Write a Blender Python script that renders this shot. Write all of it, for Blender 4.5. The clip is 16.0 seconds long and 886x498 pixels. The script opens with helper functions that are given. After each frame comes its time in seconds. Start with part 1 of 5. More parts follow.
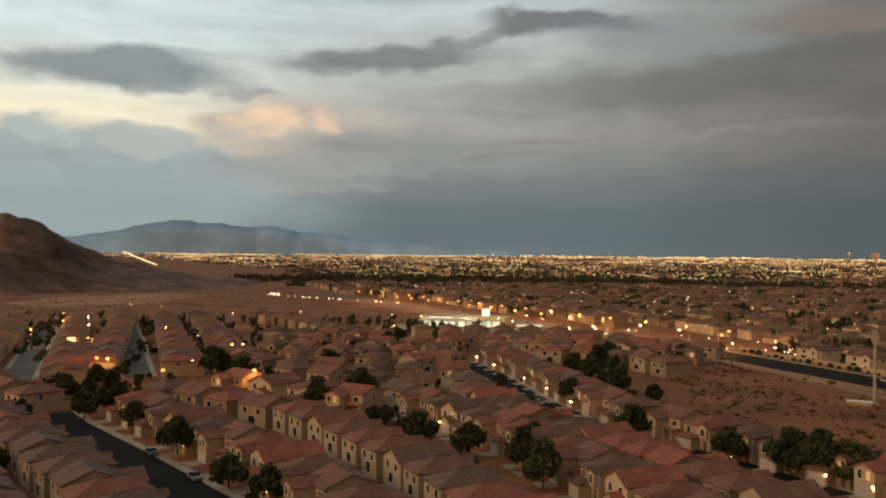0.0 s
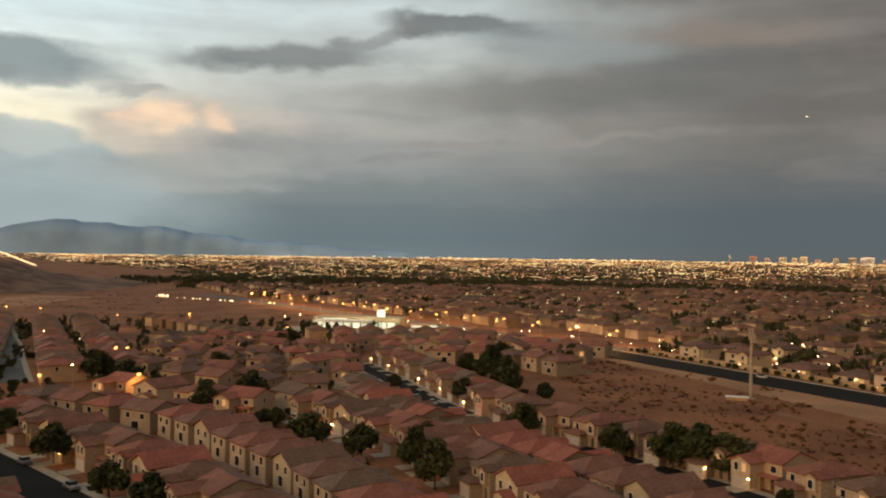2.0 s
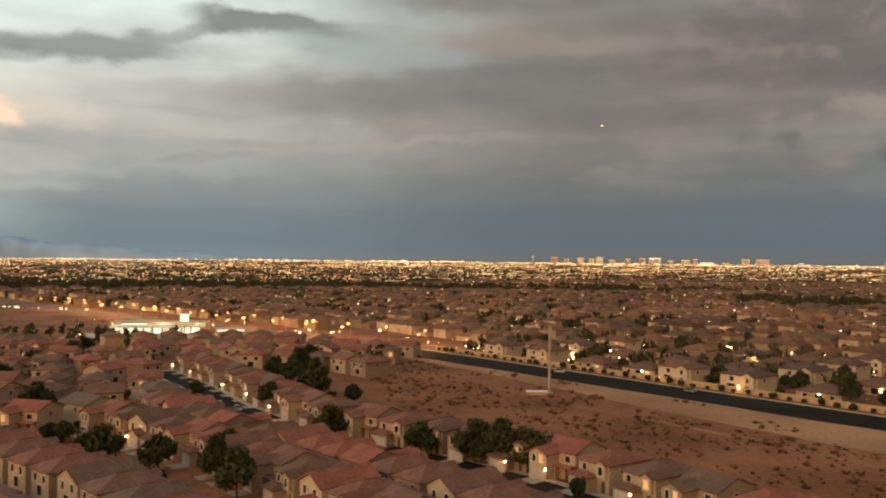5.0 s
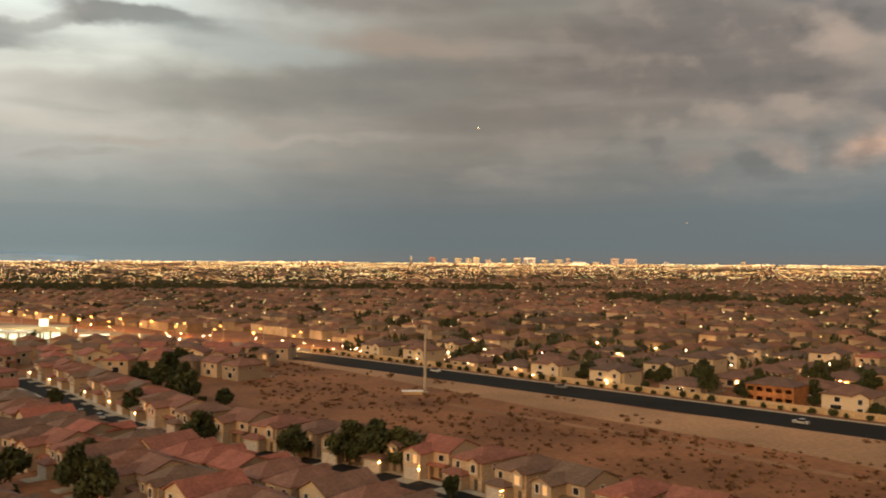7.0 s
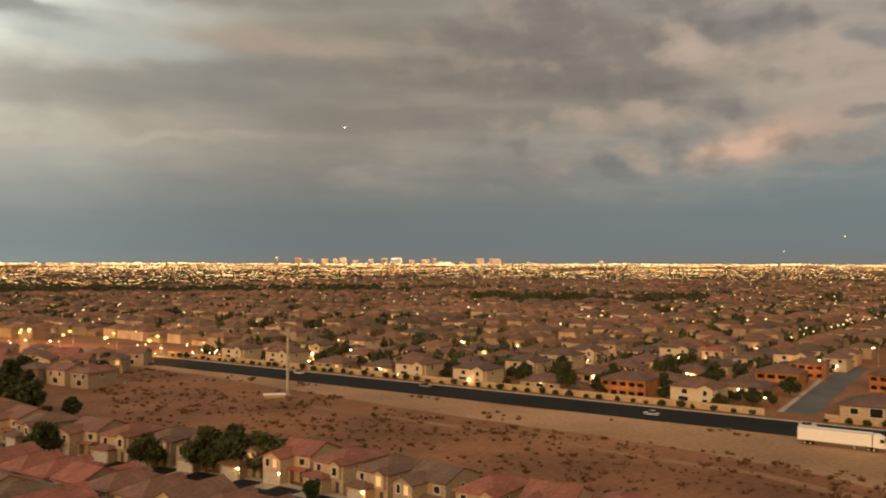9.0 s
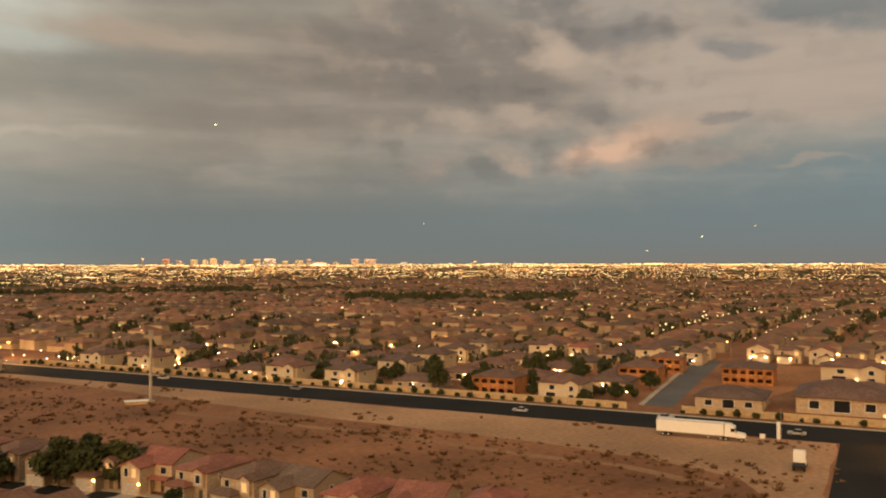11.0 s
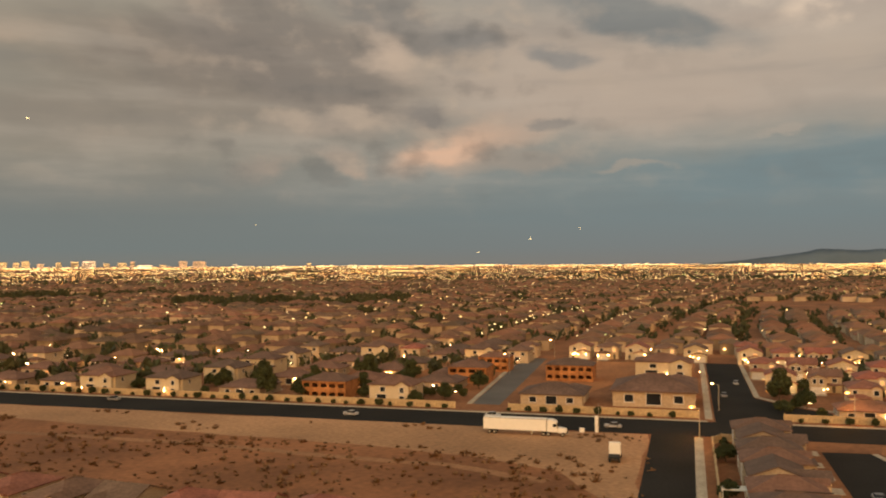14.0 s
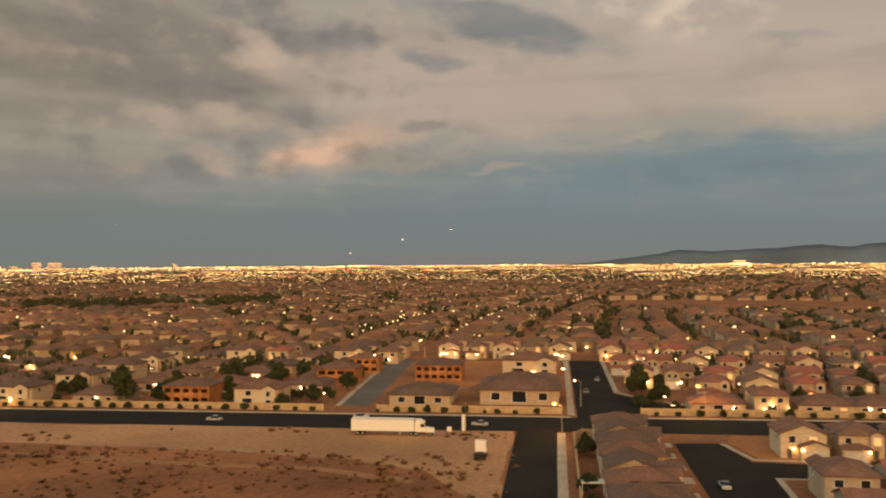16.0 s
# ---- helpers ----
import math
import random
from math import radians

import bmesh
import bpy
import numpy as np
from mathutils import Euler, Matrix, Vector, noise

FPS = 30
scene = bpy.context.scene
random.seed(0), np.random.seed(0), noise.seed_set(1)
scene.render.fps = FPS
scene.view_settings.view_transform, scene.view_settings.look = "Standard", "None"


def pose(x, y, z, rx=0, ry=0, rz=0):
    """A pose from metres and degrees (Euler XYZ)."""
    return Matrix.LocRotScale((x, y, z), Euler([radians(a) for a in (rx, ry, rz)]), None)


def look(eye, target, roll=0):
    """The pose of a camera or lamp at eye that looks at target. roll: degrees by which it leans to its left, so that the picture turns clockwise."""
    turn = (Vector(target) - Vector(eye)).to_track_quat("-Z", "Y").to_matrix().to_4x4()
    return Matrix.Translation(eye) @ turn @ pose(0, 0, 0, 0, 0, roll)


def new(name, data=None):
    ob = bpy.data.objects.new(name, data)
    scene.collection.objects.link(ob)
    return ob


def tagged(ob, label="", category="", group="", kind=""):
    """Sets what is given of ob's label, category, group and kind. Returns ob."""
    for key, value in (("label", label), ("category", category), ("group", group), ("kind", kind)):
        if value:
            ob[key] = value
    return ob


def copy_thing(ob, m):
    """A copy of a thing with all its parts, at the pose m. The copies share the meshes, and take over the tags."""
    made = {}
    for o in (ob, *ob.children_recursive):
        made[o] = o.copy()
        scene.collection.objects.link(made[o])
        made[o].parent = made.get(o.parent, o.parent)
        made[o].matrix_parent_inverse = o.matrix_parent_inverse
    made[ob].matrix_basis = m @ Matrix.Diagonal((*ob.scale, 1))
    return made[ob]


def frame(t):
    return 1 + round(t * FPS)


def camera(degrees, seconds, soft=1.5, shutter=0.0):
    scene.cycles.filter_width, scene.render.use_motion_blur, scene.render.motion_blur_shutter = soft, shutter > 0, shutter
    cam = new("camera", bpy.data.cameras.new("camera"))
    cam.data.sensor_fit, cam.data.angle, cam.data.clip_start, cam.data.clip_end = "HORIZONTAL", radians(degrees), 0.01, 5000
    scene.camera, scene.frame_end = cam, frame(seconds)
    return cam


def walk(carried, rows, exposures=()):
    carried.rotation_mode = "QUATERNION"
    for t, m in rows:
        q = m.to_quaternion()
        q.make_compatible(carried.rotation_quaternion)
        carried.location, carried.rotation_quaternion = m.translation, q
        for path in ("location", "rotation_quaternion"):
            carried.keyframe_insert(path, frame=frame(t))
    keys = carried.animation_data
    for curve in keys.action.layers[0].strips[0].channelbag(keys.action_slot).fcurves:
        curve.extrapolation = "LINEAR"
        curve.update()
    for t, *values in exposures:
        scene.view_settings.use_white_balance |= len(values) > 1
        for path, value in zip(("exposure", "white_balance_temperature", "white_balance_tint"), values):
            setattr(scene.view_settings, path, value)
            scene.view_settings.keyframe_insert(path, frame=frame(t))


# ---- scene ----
cam = camera(54.1, 16.0, soft=2.0, shutter=0.5)
PATH = [
    (0, (0.00, 0.00, 43.92), (0.00, 100.00, 44.34), 0.56),
    (0.5, (0.15, 0.17, 43.86), (2.93, 100.13, 44.33), 0.65),
    (1, (0.33, 0.36, 43.73), (5.48, 100.22, 44.29), 0.71),
    (1.5, (0.53, 0.55, 43.62), (8.65, 100.22, 44.28), 0.77),
    (2, (0.74, 0.74, 43.57), (12.61, 100.03, 44.32), 0.79),
    (2.5, (0.92, 0.91, 43.61), (15.97, 99.77, 44.42), 0.78),
    (3, (1.11, 1.02, 43.65), (19.61, 99.29, 44.50), 0.75),
    (3.5, (1.39, 1.09, 43.63), (23.25, 98.67, 44.59), 0.74),
    (4, (1.68, 1.15, 43.58), (27.34, 97.80, 44.63), 0.70),
    (6.5, (3.08, 1.48, 43.49), (45.49, 92.03, 44.79), 0.43),
    (7, (3.35, 1.50, 43.48), (49.02, 90.46, 44.81), 0.38),
    (7.5, (3.67, 1.49, 43.49), (52.84, 88.56, 44.84), 0.28),
    (8, (4.01, 1.48, 43.47), (56.00, 86.89, 44.84), 0.23),
    (8.5, (4.35, 1.52, 43.47), (59.71, 84.78, 44.85), 0.19),
    (9, (4.76, 1.60, 43.46), (63.42, 82.58, 44.88), 0.12),
    (9.5, (5.15, 1.61, 43.43), (66.55, 80.52, 44.84), 0.06),
    (10, (5.53, 1.57, 43.39), (69.96, 78.03, 44.83), 0.00),
    (12.5, (6.99, 1.52, 43.23), (82.31, 67.28, 44.76), -0.17),
    (13, (7.25, 1.44, 43.31), (84.49, 64.93, 44.88), -0.20),
    (13.5, (7.50, 1.27, 43.43), (87.58, 61.15, 45.00), -0.29),
    (14, (7.70, 1.16, 43.48), (89.63, 58.48, 45.09), -0.33),
    (14.5, (7.92, 1.04, 43.48), (91.77, 55.50, 45.06), -0.35),
    (15, (8.21, 0.87, 43.47), (93.87, 52.44, 45.05), -0.35),
    (15.5, (8.51, 0.68, 43.43), (95.90, 49.25, 45.05), -0.43),
    (16, (8.83, 0.55, 43.40), (98.26, 45.27, 45.02), -0.42),
]
walk(cam, [(t, look(eye, target, roll)) for t, eye, target, roll in PATH],
     exposures=[(0.0, -0.42, 6200, 10), (2.0, -0.25, 6200, 10), (4.0, -0.05, 6300, 10), (7.0, 0.2, 6700, 10), (9.0, 0.3, 6950, 10), (12.5, 0.36, 7300, 10), (16.0, 0.37, 7250, 10)])


# ---- light: dusk sky with clouds, a last warm glow behind the viewer ----
def lin(r, g, b):
    """Linear colour from display values 0 to 255."""
    return tuple((c / 255 / 12.92) if c < 10 else ((c / 255 + 0.055) / 1.055) ** 2.4 for c in (r, g, b))


world = bpy.data.worlds.new("dusk_sky")
scene.world = world
world.use_nodes = True
wn, wl = world.node_tree.nodes, world.node_tree.links
wn.clear()


def wmath(op, a, b=None, c=None, clamp=False):
    n = wn.new("ShaderNodeMath")
    n.operation, n.use_clamp = op, clamp
    for i, v in enumerate((a, b, c)):
        if v is None:
            continue
        if isinstance(v, (int, float)):
            n.inputs[i].default_value = v
        else:
            wl.new(v, n.inputs[i])
    return n.outputs[0]


def wmix(fac, a, b):
    n = wn.new("ShaderNodeMix")
    n.data_type = "RGBA"
    for sock, v in ((n.inputs[0], fac), (n.inputs[6], a), (n.inputs[7], b)):
        if isinstance(v, tuple):
            sock.default_value = (*v, 1)
        elif isinstance(v, (int, float)):
            sock.default_value = v
        else:
            wl.new(v, sock)
    return n.outputs[2]


def wstep(value, lo, hi):
    n = wn.new("ShaderNodeMapRange")
    n.interpolation_type = "SMOOTHSTEP"
    wl.new(value, n.inputs[0])
    n.inputs[1].default_value, n.inputs[2].default_value = lo, hi
    return n.outputs[0]


def wnoise(x, y, scale, detail=6.0, rough=0.55, seed=0.0):
    c = wn.new("ShaderNodeCombineXYZ")
    wl.new(x, c.inputs[0]), wl.new(y, c.inputs[1])
    c.inputs[2].default_value = seed
    n = wn.new("ShaderNodeTexNoise")
    n.inputs["Scale"].default_value, n.inputs["Detail"].default_value, n.inputs["Roughness"].default_value = scale, detail, rough
    wl.new(c.outputs[0], n.inputs["Vector"])
    return n.outputs[0]


def wramp(value, stops):
    n = wn.new("ShaderNodeValToRGB")
    wl.new(value, n.inputs[0])
    r = n.color_ramp
    while len(r.elements) < len(stops):
        r.elements.new(0.5)
    for e, (p, c) in zip(r.elements, stops):
        e.position, e.color = p, (*lin(*c), 1)
    return n.outputs[0]


tc = wn.new("ShaderNodeTexCoord")
sp = wn.new("ShaderNodeSeparateXYZ")
wl.new(tc.outputs["Generated"], sp.inputs[0])
AZ = wmath("MULTIPLY", wmath("ARCTAN2", sp.outputs[0], sp.outputs[1]), 57.2958)
EL = wmath("MULTIPLY", wmath("ARCSINE", sp.outputs[2]), 57.2958)
N_A = wnoise(AZ, wmath("MULTIPLY", EL, 2.2), 0.2, 5, 0.5, 9.0)
N_B = wnoise(AZ, wmath("MULTIPLY", EL, 1.9), 0.28, 5, 0.5, 21.0)
AZW = wmath("ADD", AZ, wmath("MULTIPLY", wmath("SUBTRACT", N_A, 0.5), 6.0))
ELW = wmath("ADD", EL, wmath("MULTIPLY", wmath("SUBTRACT", N_B, 0.5), 2.4))
STREAK = wnoise(AZ, wmath("MULTIPLY", EL, 6.5), 0.07, 6, 0.5, 14.0)
PUFF = wnoise(AZ, wmath("MULTIPLY", EL, 1.5), 0.2, 6, 0.48, 30.0)
# the same billows seen a little towards the light: their difference gives lit and shaded flanks
PUFF_LIT = wnoise(wmath("ADD", AZ, 0.9), wmath("MULTIPLY", wmath("ADD", EL, 0.8), 1.5), 0.2, 6, 0.48, 30.0)
RELIEF = wmath("SUBTRACT", PUFF, PUFF_LIT)
EL01 = wmath("DIVIDE", EL, 40.0, clamp=True)


def tone(az, colour):
    """The sky's own colour at a bearing, from how it looks under the exposure and balance that the camera has there."""
    f = np.interp(az, [-24, 0, 12, 30, 50, 90], [0.79, 0.86, 0.98, 1.03, 1.03, 1.03])
    return colour[0] / f, colour[1] / f, colour[2] / f * np.interp(az, [15, 45], [0.965, 1.0])


def band(az, stops):
    return wramp(EL01, [(el / 40, tone(az, c)) for el, c in stops])


BANDS = [
    (-24, band(-24, [(0, (130, 143, 148)), (1.5, (142, 151, 154)), (3, (152, 159, 160)), (5, (178, 180, 176)), (7.3, (230, 216, 190)), (8.7, (229, 218, 195)), (10, (218, 214, 202)), (11.5, (206, 211, 208)), (14, (200, 212, 216)), (17, (194, 208, 214)), (40, (150, 158, 164))])),
    (0, band(0, [(0, (108, 118, 123)), (1, (102, 113, 119)), (3, (107, 116, 121)), (5, (128, 132, 133)), (6.5, (148, 148, 147)), (8, (164, 161, 157)), (10, (172, 171, 168)), (12.5, (186, 189, 187)), (15, (187, 194, 196)), (40, (132, 140, 146))])),
    (30, band(30, [(0, (110, 113, 114)), (1, (104, 114, 119)), (3, (106, 114, 118)), (5, (120, 121, 120)), (7, (131, 127, 122)), (9, (128, 122, 117)), (12, (127, 121, 115)), (14, (137, 129, 122)), (16, (139, 135, 129)), (40, (120, 124, 126))])),
    (75, band(75, [(0, (112, 113, 113)), (1, (108, 116, 120)), (3, (106, 120, 126)), (6, (114, 126, 130)), (8, (131, 133, 131)), (10, (155, 146, 139)), (13, (165, 154, 145)), (15, (161, 151, 144)), (17, (150, 146, 142)), (40, (126, 128, 130))])),
]
sky = BANDS[0][1]
for (a0, _), (a1, ramp) in zip(BANDS, BANDS[1:]):
    sky = wmix(wstep(AZW, a0 + 1.0, a1 - 1.0), sky, ramp)


def blob(base, az, el, wa, we, colour, tilt=0.0, strength=1.0, soft=0.25, grain=None):
    """A cloud: an uneven patch round a bearing and a height, in degrees; grain: a noise that breaks it up."""
    da, de = wmath("SUBTRACT", AZW, az), wmath("SUBTRACT", ELW, el)
    c, s = math.cos(radians(tilt)), math.sin(radians(tilt))
    p = wmath("DIVIDE", wmath("ADD", wmath("MULTIPLY", da, c), wmath("MULTIPLY", de, s)), wa)
    q = wmath("DIVIDE", wmath("SUBTRACT", wmath("MULTIPLY", de, c), wmath("MULTIPLY", da, s)), we)
    d = wmath("SQRT", wmath("ADD", wmath("MULTIPLY", p, p), wmath("MULTIPLY", q, q)))
    fac = wmath("MULTIPLY", wstep(d, 1.25, soft), strength)
    if grain is not None:
        fac = wmath("MULTIPLY", fac, wstep(grain, 0.42, 0.58))
    return wmix(fac, base, lin(*tone(az, colour)))


# bearing, height, half width, half height, colour, tilt, strength, softness, grain
CLOUDS = [
    # the far deck in the north
    (-4, 15.8, 16, 1.6, (203, 212, 214), 0, 0.6, 0.2, None),
    (-20.8, 11.1, 7.4, 1.35, (127, 135, 138), 2, 0.95, 0.55, None),
    (-17.0, 10.3, 5.0, 0.5, (140, 146, 148), 3, 0.6, 0.3, None),
    (-13.2, 9.9, 3.0, 0.42, (152, 152, 150), 0, 0.8, 0.4, None),
    (-3.6, 12.6, 7.2, 0.9, (127, 130, 131), 5, 0.95, 0.45, None),
    (2.5, 14.0, 4.5, 0.5, (140, 143, 144), 14, 0.8, 0.3, None),
    (7.6, 14.9, 5.8, 0.85, (122, 124, 126), -2, 0.95, 0.5, None),
    (1.0, 10.4, 7.0, 0.8, (166, 164, 160), 2, 0.5, 0.2, None),
    # heaped clouds low in the north
    (-21.0, 4.6, 9.5, 3.1, (148, 157, 160), -3, 0.95, 0.8, None),
    (-24.5, 7.0, 2.2, 0.8, (164, 171, 170), 0, 0.85, 0.7, None),
    (-19.0, 6.9, 2.8, 1.1, (168, 172, 170), 0, 0.85, 0.7, None),
    (-19.0, 2.6, 13, 1.8, (138, 148, 152), 0, 0.7, 0.1, None),
    (-8.8, 7.4, 6.3, 2.1, (188, 176, 165), -3, 0.95, 0.85, None),
    (-11.8, 8.5, 2.0, 1.0, (236, 202, 172), 0, 0.95, 0.3, None),
    (-8.1, 8.4, 1.6, 1.1, (232, 198, 170), 0, 0.85, 0.3, None),
    (-5.0, 8.3, 2.6, 0.9, (180, 172, 166), 0, 0.7, 0.4, None),
    (-2.0, 6.5, 9.5, 1.5, (146, 146, 146), -2, 0.9, 0.5, None),
    (-9.0, 5.4, 8.0, 1.1, (150, 151, 150), 2, 0.8, 0.3, None),
    (-10.0, 4.2, 9.0, 0.5, (160, 160, 158), 1, 0.5, 0.3, STREAK),
    # the grey sheet
    (17, 10.8, 16, 2.4, (127, 125, 123), 3, 0.85, 0.2, None),
    (12, 7.4, 12, 0.45, (164, 156, 150), 3, 0.8, 0.3, STREAK),
    (14, 8.8, 9, 0.45, (150, 142, 137), -2, 0.7, 0.3, STREAK),
    (6, 6.0, 9, 0.5, (144, 143, 141), 2, 0.7, 0.3, STREAK),
    (23, 5.9, 9, 0.55, (142, 136, 131), -2, 0.8, 0.3, STREAK),
    (15, 13.6, 8.5, 1.5, (158, 165, 167), -5, 0.7, 0.3, None),
    (25, 14.0, 7.5, 1.0, (154, 141, 132), -4, 0.85, 0.2, None),
    (24, 16.8, 10, 1.2, (124, 119, 116), 2, 0.8, 0.3, None),
    (39, 12.9, 9, 3.0, (119, 112, 107), -8, 0.85, 0.3, None),
    (40, 16.4, 5, 0.8, (150, 142, 134), 0, 0.6, 0.3, None),
    (33, 8.0, 10, 1.1, (138, 131, 125), 2, 0.6, 0.3, PUFF),
    # the broken edge of the sheet and the clear air beyond
    (66, 11.2, 12, 3.2, (163, 151, 142), -4, 0.9, 0.5, None),
    (45, 13.5, 8.0, 3.6, (118, 112, 108), -25, 0.8, 0.6, None),
    (52.4, 15.4, 6.0, 1.5, (120, 117, 115), -22, 0.85, 0.5, None),
    (51.5, 13.5, 2.6, 1.5, (172, 156, 144), -30, 0.95, 0.2, None),
    (57.4, 14.6, 2.4, 1.1, (122, 120, 119), -15, 0.9, 0.4, None),
    (62.8, 13.3, 2.2, 0.85, (128, 127, 127), -6, 0.9, 0.4, None),
    (48.5, 9.5, 5.0, 1.6, (152, 141, 132), 6, 0.85, 0.3, PUFF),
    (53.6, 9.4, 2.2, 1.0, (120, 116, 114), -20, 0.85, 0.4, None),
    (56.5, 7.6, 6.0, 1.5, (190, 160, 141), 14, 0.85, 0.0, None),
    (54.8, 7.3, 2.6, 0.8, (204, 168, 146), 12, 0.8, 0.1, None),
    (47.0, 6.3, 6.0, 1.3, (146, 135, 127), 4, 0.8, 0.3, PUFF),
    (50.5, 5.6, 2.4, 0.6, (170, 148, 133), 0, 0.7, 0.2, PUFF),
    (62.0, 8.9, 1.6, 0.4, (132, 127, 124), -3, 0.9, 0.5, None),
    (60.0, 6.6, 6.0, 0.9, (146, 136, 128), 4, 0.6, 0.2, None),
    (80, 6.0, 14, 2.0, (105, 123, 131), 5, 0.85, 0.4, None),
    (76.5, 8.1, 1.8, 0.3, (150, 144, 138), 8, 0.8, 0.4, None),
    (67.8, 6.2, 2.6, 0.28, (142, 138, 133), 2, 0.8, 0.4, None),
    (88, 9.6, 6, 2.2, (170, 155, 142), 0, 0.8, 0.3, None),
    (80.2, 15.2, 3.8, 1.7, (206, 188, 172), 0, 0.9, 0.3, PUFF),
    (73.6, 16.4, 2.6, 1.2, (198, 184, 170), 0, 0.8, 0.3, PUFF),
    (68.5, 15.2, 7.2, 1.25, (117, 121, 123), -13, 0.95, 0.5, None),
    (85, 13.6, 3.0, 0.5, (138, 136, 134), -6, 0.7, 0.3, None),
]
for cloud in CLOUDS:
    sky = blob(sky, *cloud)
# fine streaks of the sheet, and the lit and shaded billows of the broken edge
high = wstep(EL, 1.5, 6.0)
sky = wmix(wmath("MULTIPLY", wmath("MULTIPLY", wstep(STREAK, 0.46, 0.75), high), 0.26), sky, lin(172, 164, 156))
sky = wmix(wmath("MULTIPLY", wmath("MULTIPLY", wstep(STREAK, 0.5, 0.25), high), 0.24), sky, lin(92, 97, 101))
east = wmath("MULTIPLY", wstep(EL, 3.5, 7.0), wmath("MULTIPLY", wstep(AZ, 30.0, 46.0), wstep(AZ, 72.0, 56.0)))
soft_all = wmath("ADD", wmath("MULTIPLY", east, 0.8), wmath("MULTIPLY", high, 0.2))
sky = wmix(wmath("MULTIPLY", wmath("MULTIPLY", wstep(RELIEF, 0.01, 0.2), soft_all), 0.42), sky, lin(172, 156, 142))
sky = wmix(wmath("MULTIPLY", wmath("MULTIPLY", wstep(RELIEF, -0.01, -0.2), soft_all), 0.4), sky, lin(88, 88, 88))
# the afterglow, low in the west behind the viewer
for lo, hi in ((-60.0, -115.0), (120.0, 175.0)):
    west = wmath("MULTIPLY", wstep(AZ, lo, hi), wstep(EL, 60.0, 5.0))
    sky = wmix(west, sky, lin(226, 178, 122))

bg = wn.new("ShaderNodeBackground")
wl.new(sky, bg.inputs[0])
bg.inputs[1].default_value = 1.0
wo = wn.new("ShaderNodeOutputWorld")
wl.new(bg.outputs[0], wo.inputs[0])

glow = new("sun", bpy.data.lights.new("sun", "SUN"))
glow.data.energy, glow.data.angle, glow.data.color = 1.4, radians(35), (1.0, 0.58, 0.26)
glow.matrix_world = look((-300, -120, 110), (0, 60, 0))


# ---- materials ----
def mat(name, colour, rough=0.9, vary=0.25, hue=None, scale=1.0, big=0.05, bump=0.0, island=False, metal=0.0, fine=0.25, gloss=0.25):
    """A procedural surface: grain and blotches on the base colour, and a shift from object to object towards the colour hue."""
    m = bpy.data.materials.new(name)
    m.use_nodes = True
    nt = m.node_tree
    b = nt.nodes["Principled BSDF"]
    b.inputs["Roughness"].default_value, b.inputs["Metallic"].default_value = rough, metal
    b.inputs["Specular IOR Level"].default_value = gloss
    co = nt.nodes.new("ShaderNodeTexCoord")

    def noise_at(sc, detail):
        n = nt.nodes.new("ShaderNodeTexNoise")
        n.inputs["Scale"].default_value, n.inputs["Detail"].default_value = sc, detail
        nt.links.new(co.outputs["Object"], n.inputs["Vector"])
        return n.outputs[0]

    def blend(kind, fac, a, c):
        n = nt.nodes.new("ShaderNodeMix")
        n.data_type, n.blend_type = "RGBA", kind
        for s, v in ((n.inputs[0], fac), (n.inputs[6], a), (n.inputs[7], c)):
            if isinstance(v, tuple):
                s.default_value = (*v, 1)
            elif isinstance(v, float):
                s.default_value = v
            else:
                nt.links.new(v, s)
        return n.outputs[2]

    col = colour
    if hue:
        if island:
            r = nt.nodes.new("ShaderNodeNewGeometry").outputs["Random Per Island"]
        else:
            r = nt.nodes.new("ShaderNodeObjectInfo").outputs["Random"]
        col = blend("MIX", r, colour, hue)

    def ramped(value, amount):
        n = nt.nodes.new("ShaderNodeMapRange")
        nt.links.new(value, n.inputs[0])
        n.inputs[1].default_value, n.inputs[2].default_value = 0.3, 0.7
        n.inputs[3].default_value, n.inputs[4].default_value = 1 - amount, 1 + amount * 0.6
        return n.outputs[0]

    grain, blot = noise_at(scale, 6), noise_at(big, 4)
    for v, k in ((grain, fine), (blot, vary)):
        cc = nt.nodes.new("ShaderNodeCombineColor")
        rr = ramped(v, k)
        for i in range(3):
            nt.links.new(rr, cc.inputs[i])
        col = blend("MULTIPLY", 1.0, col, cc.outputs[0])
    nt.links.new(col, b.inputs["Base Color"])
    if bump:
        bp = nt.nodes.new("ShaderNodeBump")
        bp.inputs["Strength"].default_value, bp.inputs["Distance"].default_value = 0.6, bump
        nt.links.new(grain, bp.inputs["Height"])
        nt.links.new(bp.outputs[0], b.inputs["Normal"])
    return m


def glowing(name, colour, strength, sampled=True):
    m = bpy.data.materials.new(name)
    m.use_nodes = True
    b = m.node_tree.nodes["Principled BSDF"]
    b.inputs["Base Color"].default_value = (*colour, 1)
    b.inputs["Emission Color"].default_value = (*colour, 1)
    b.inputs["Emission Strength"].default_value = strength
    if not sampled:
        m.cycles.emission_sampling = "NONE"
    return m


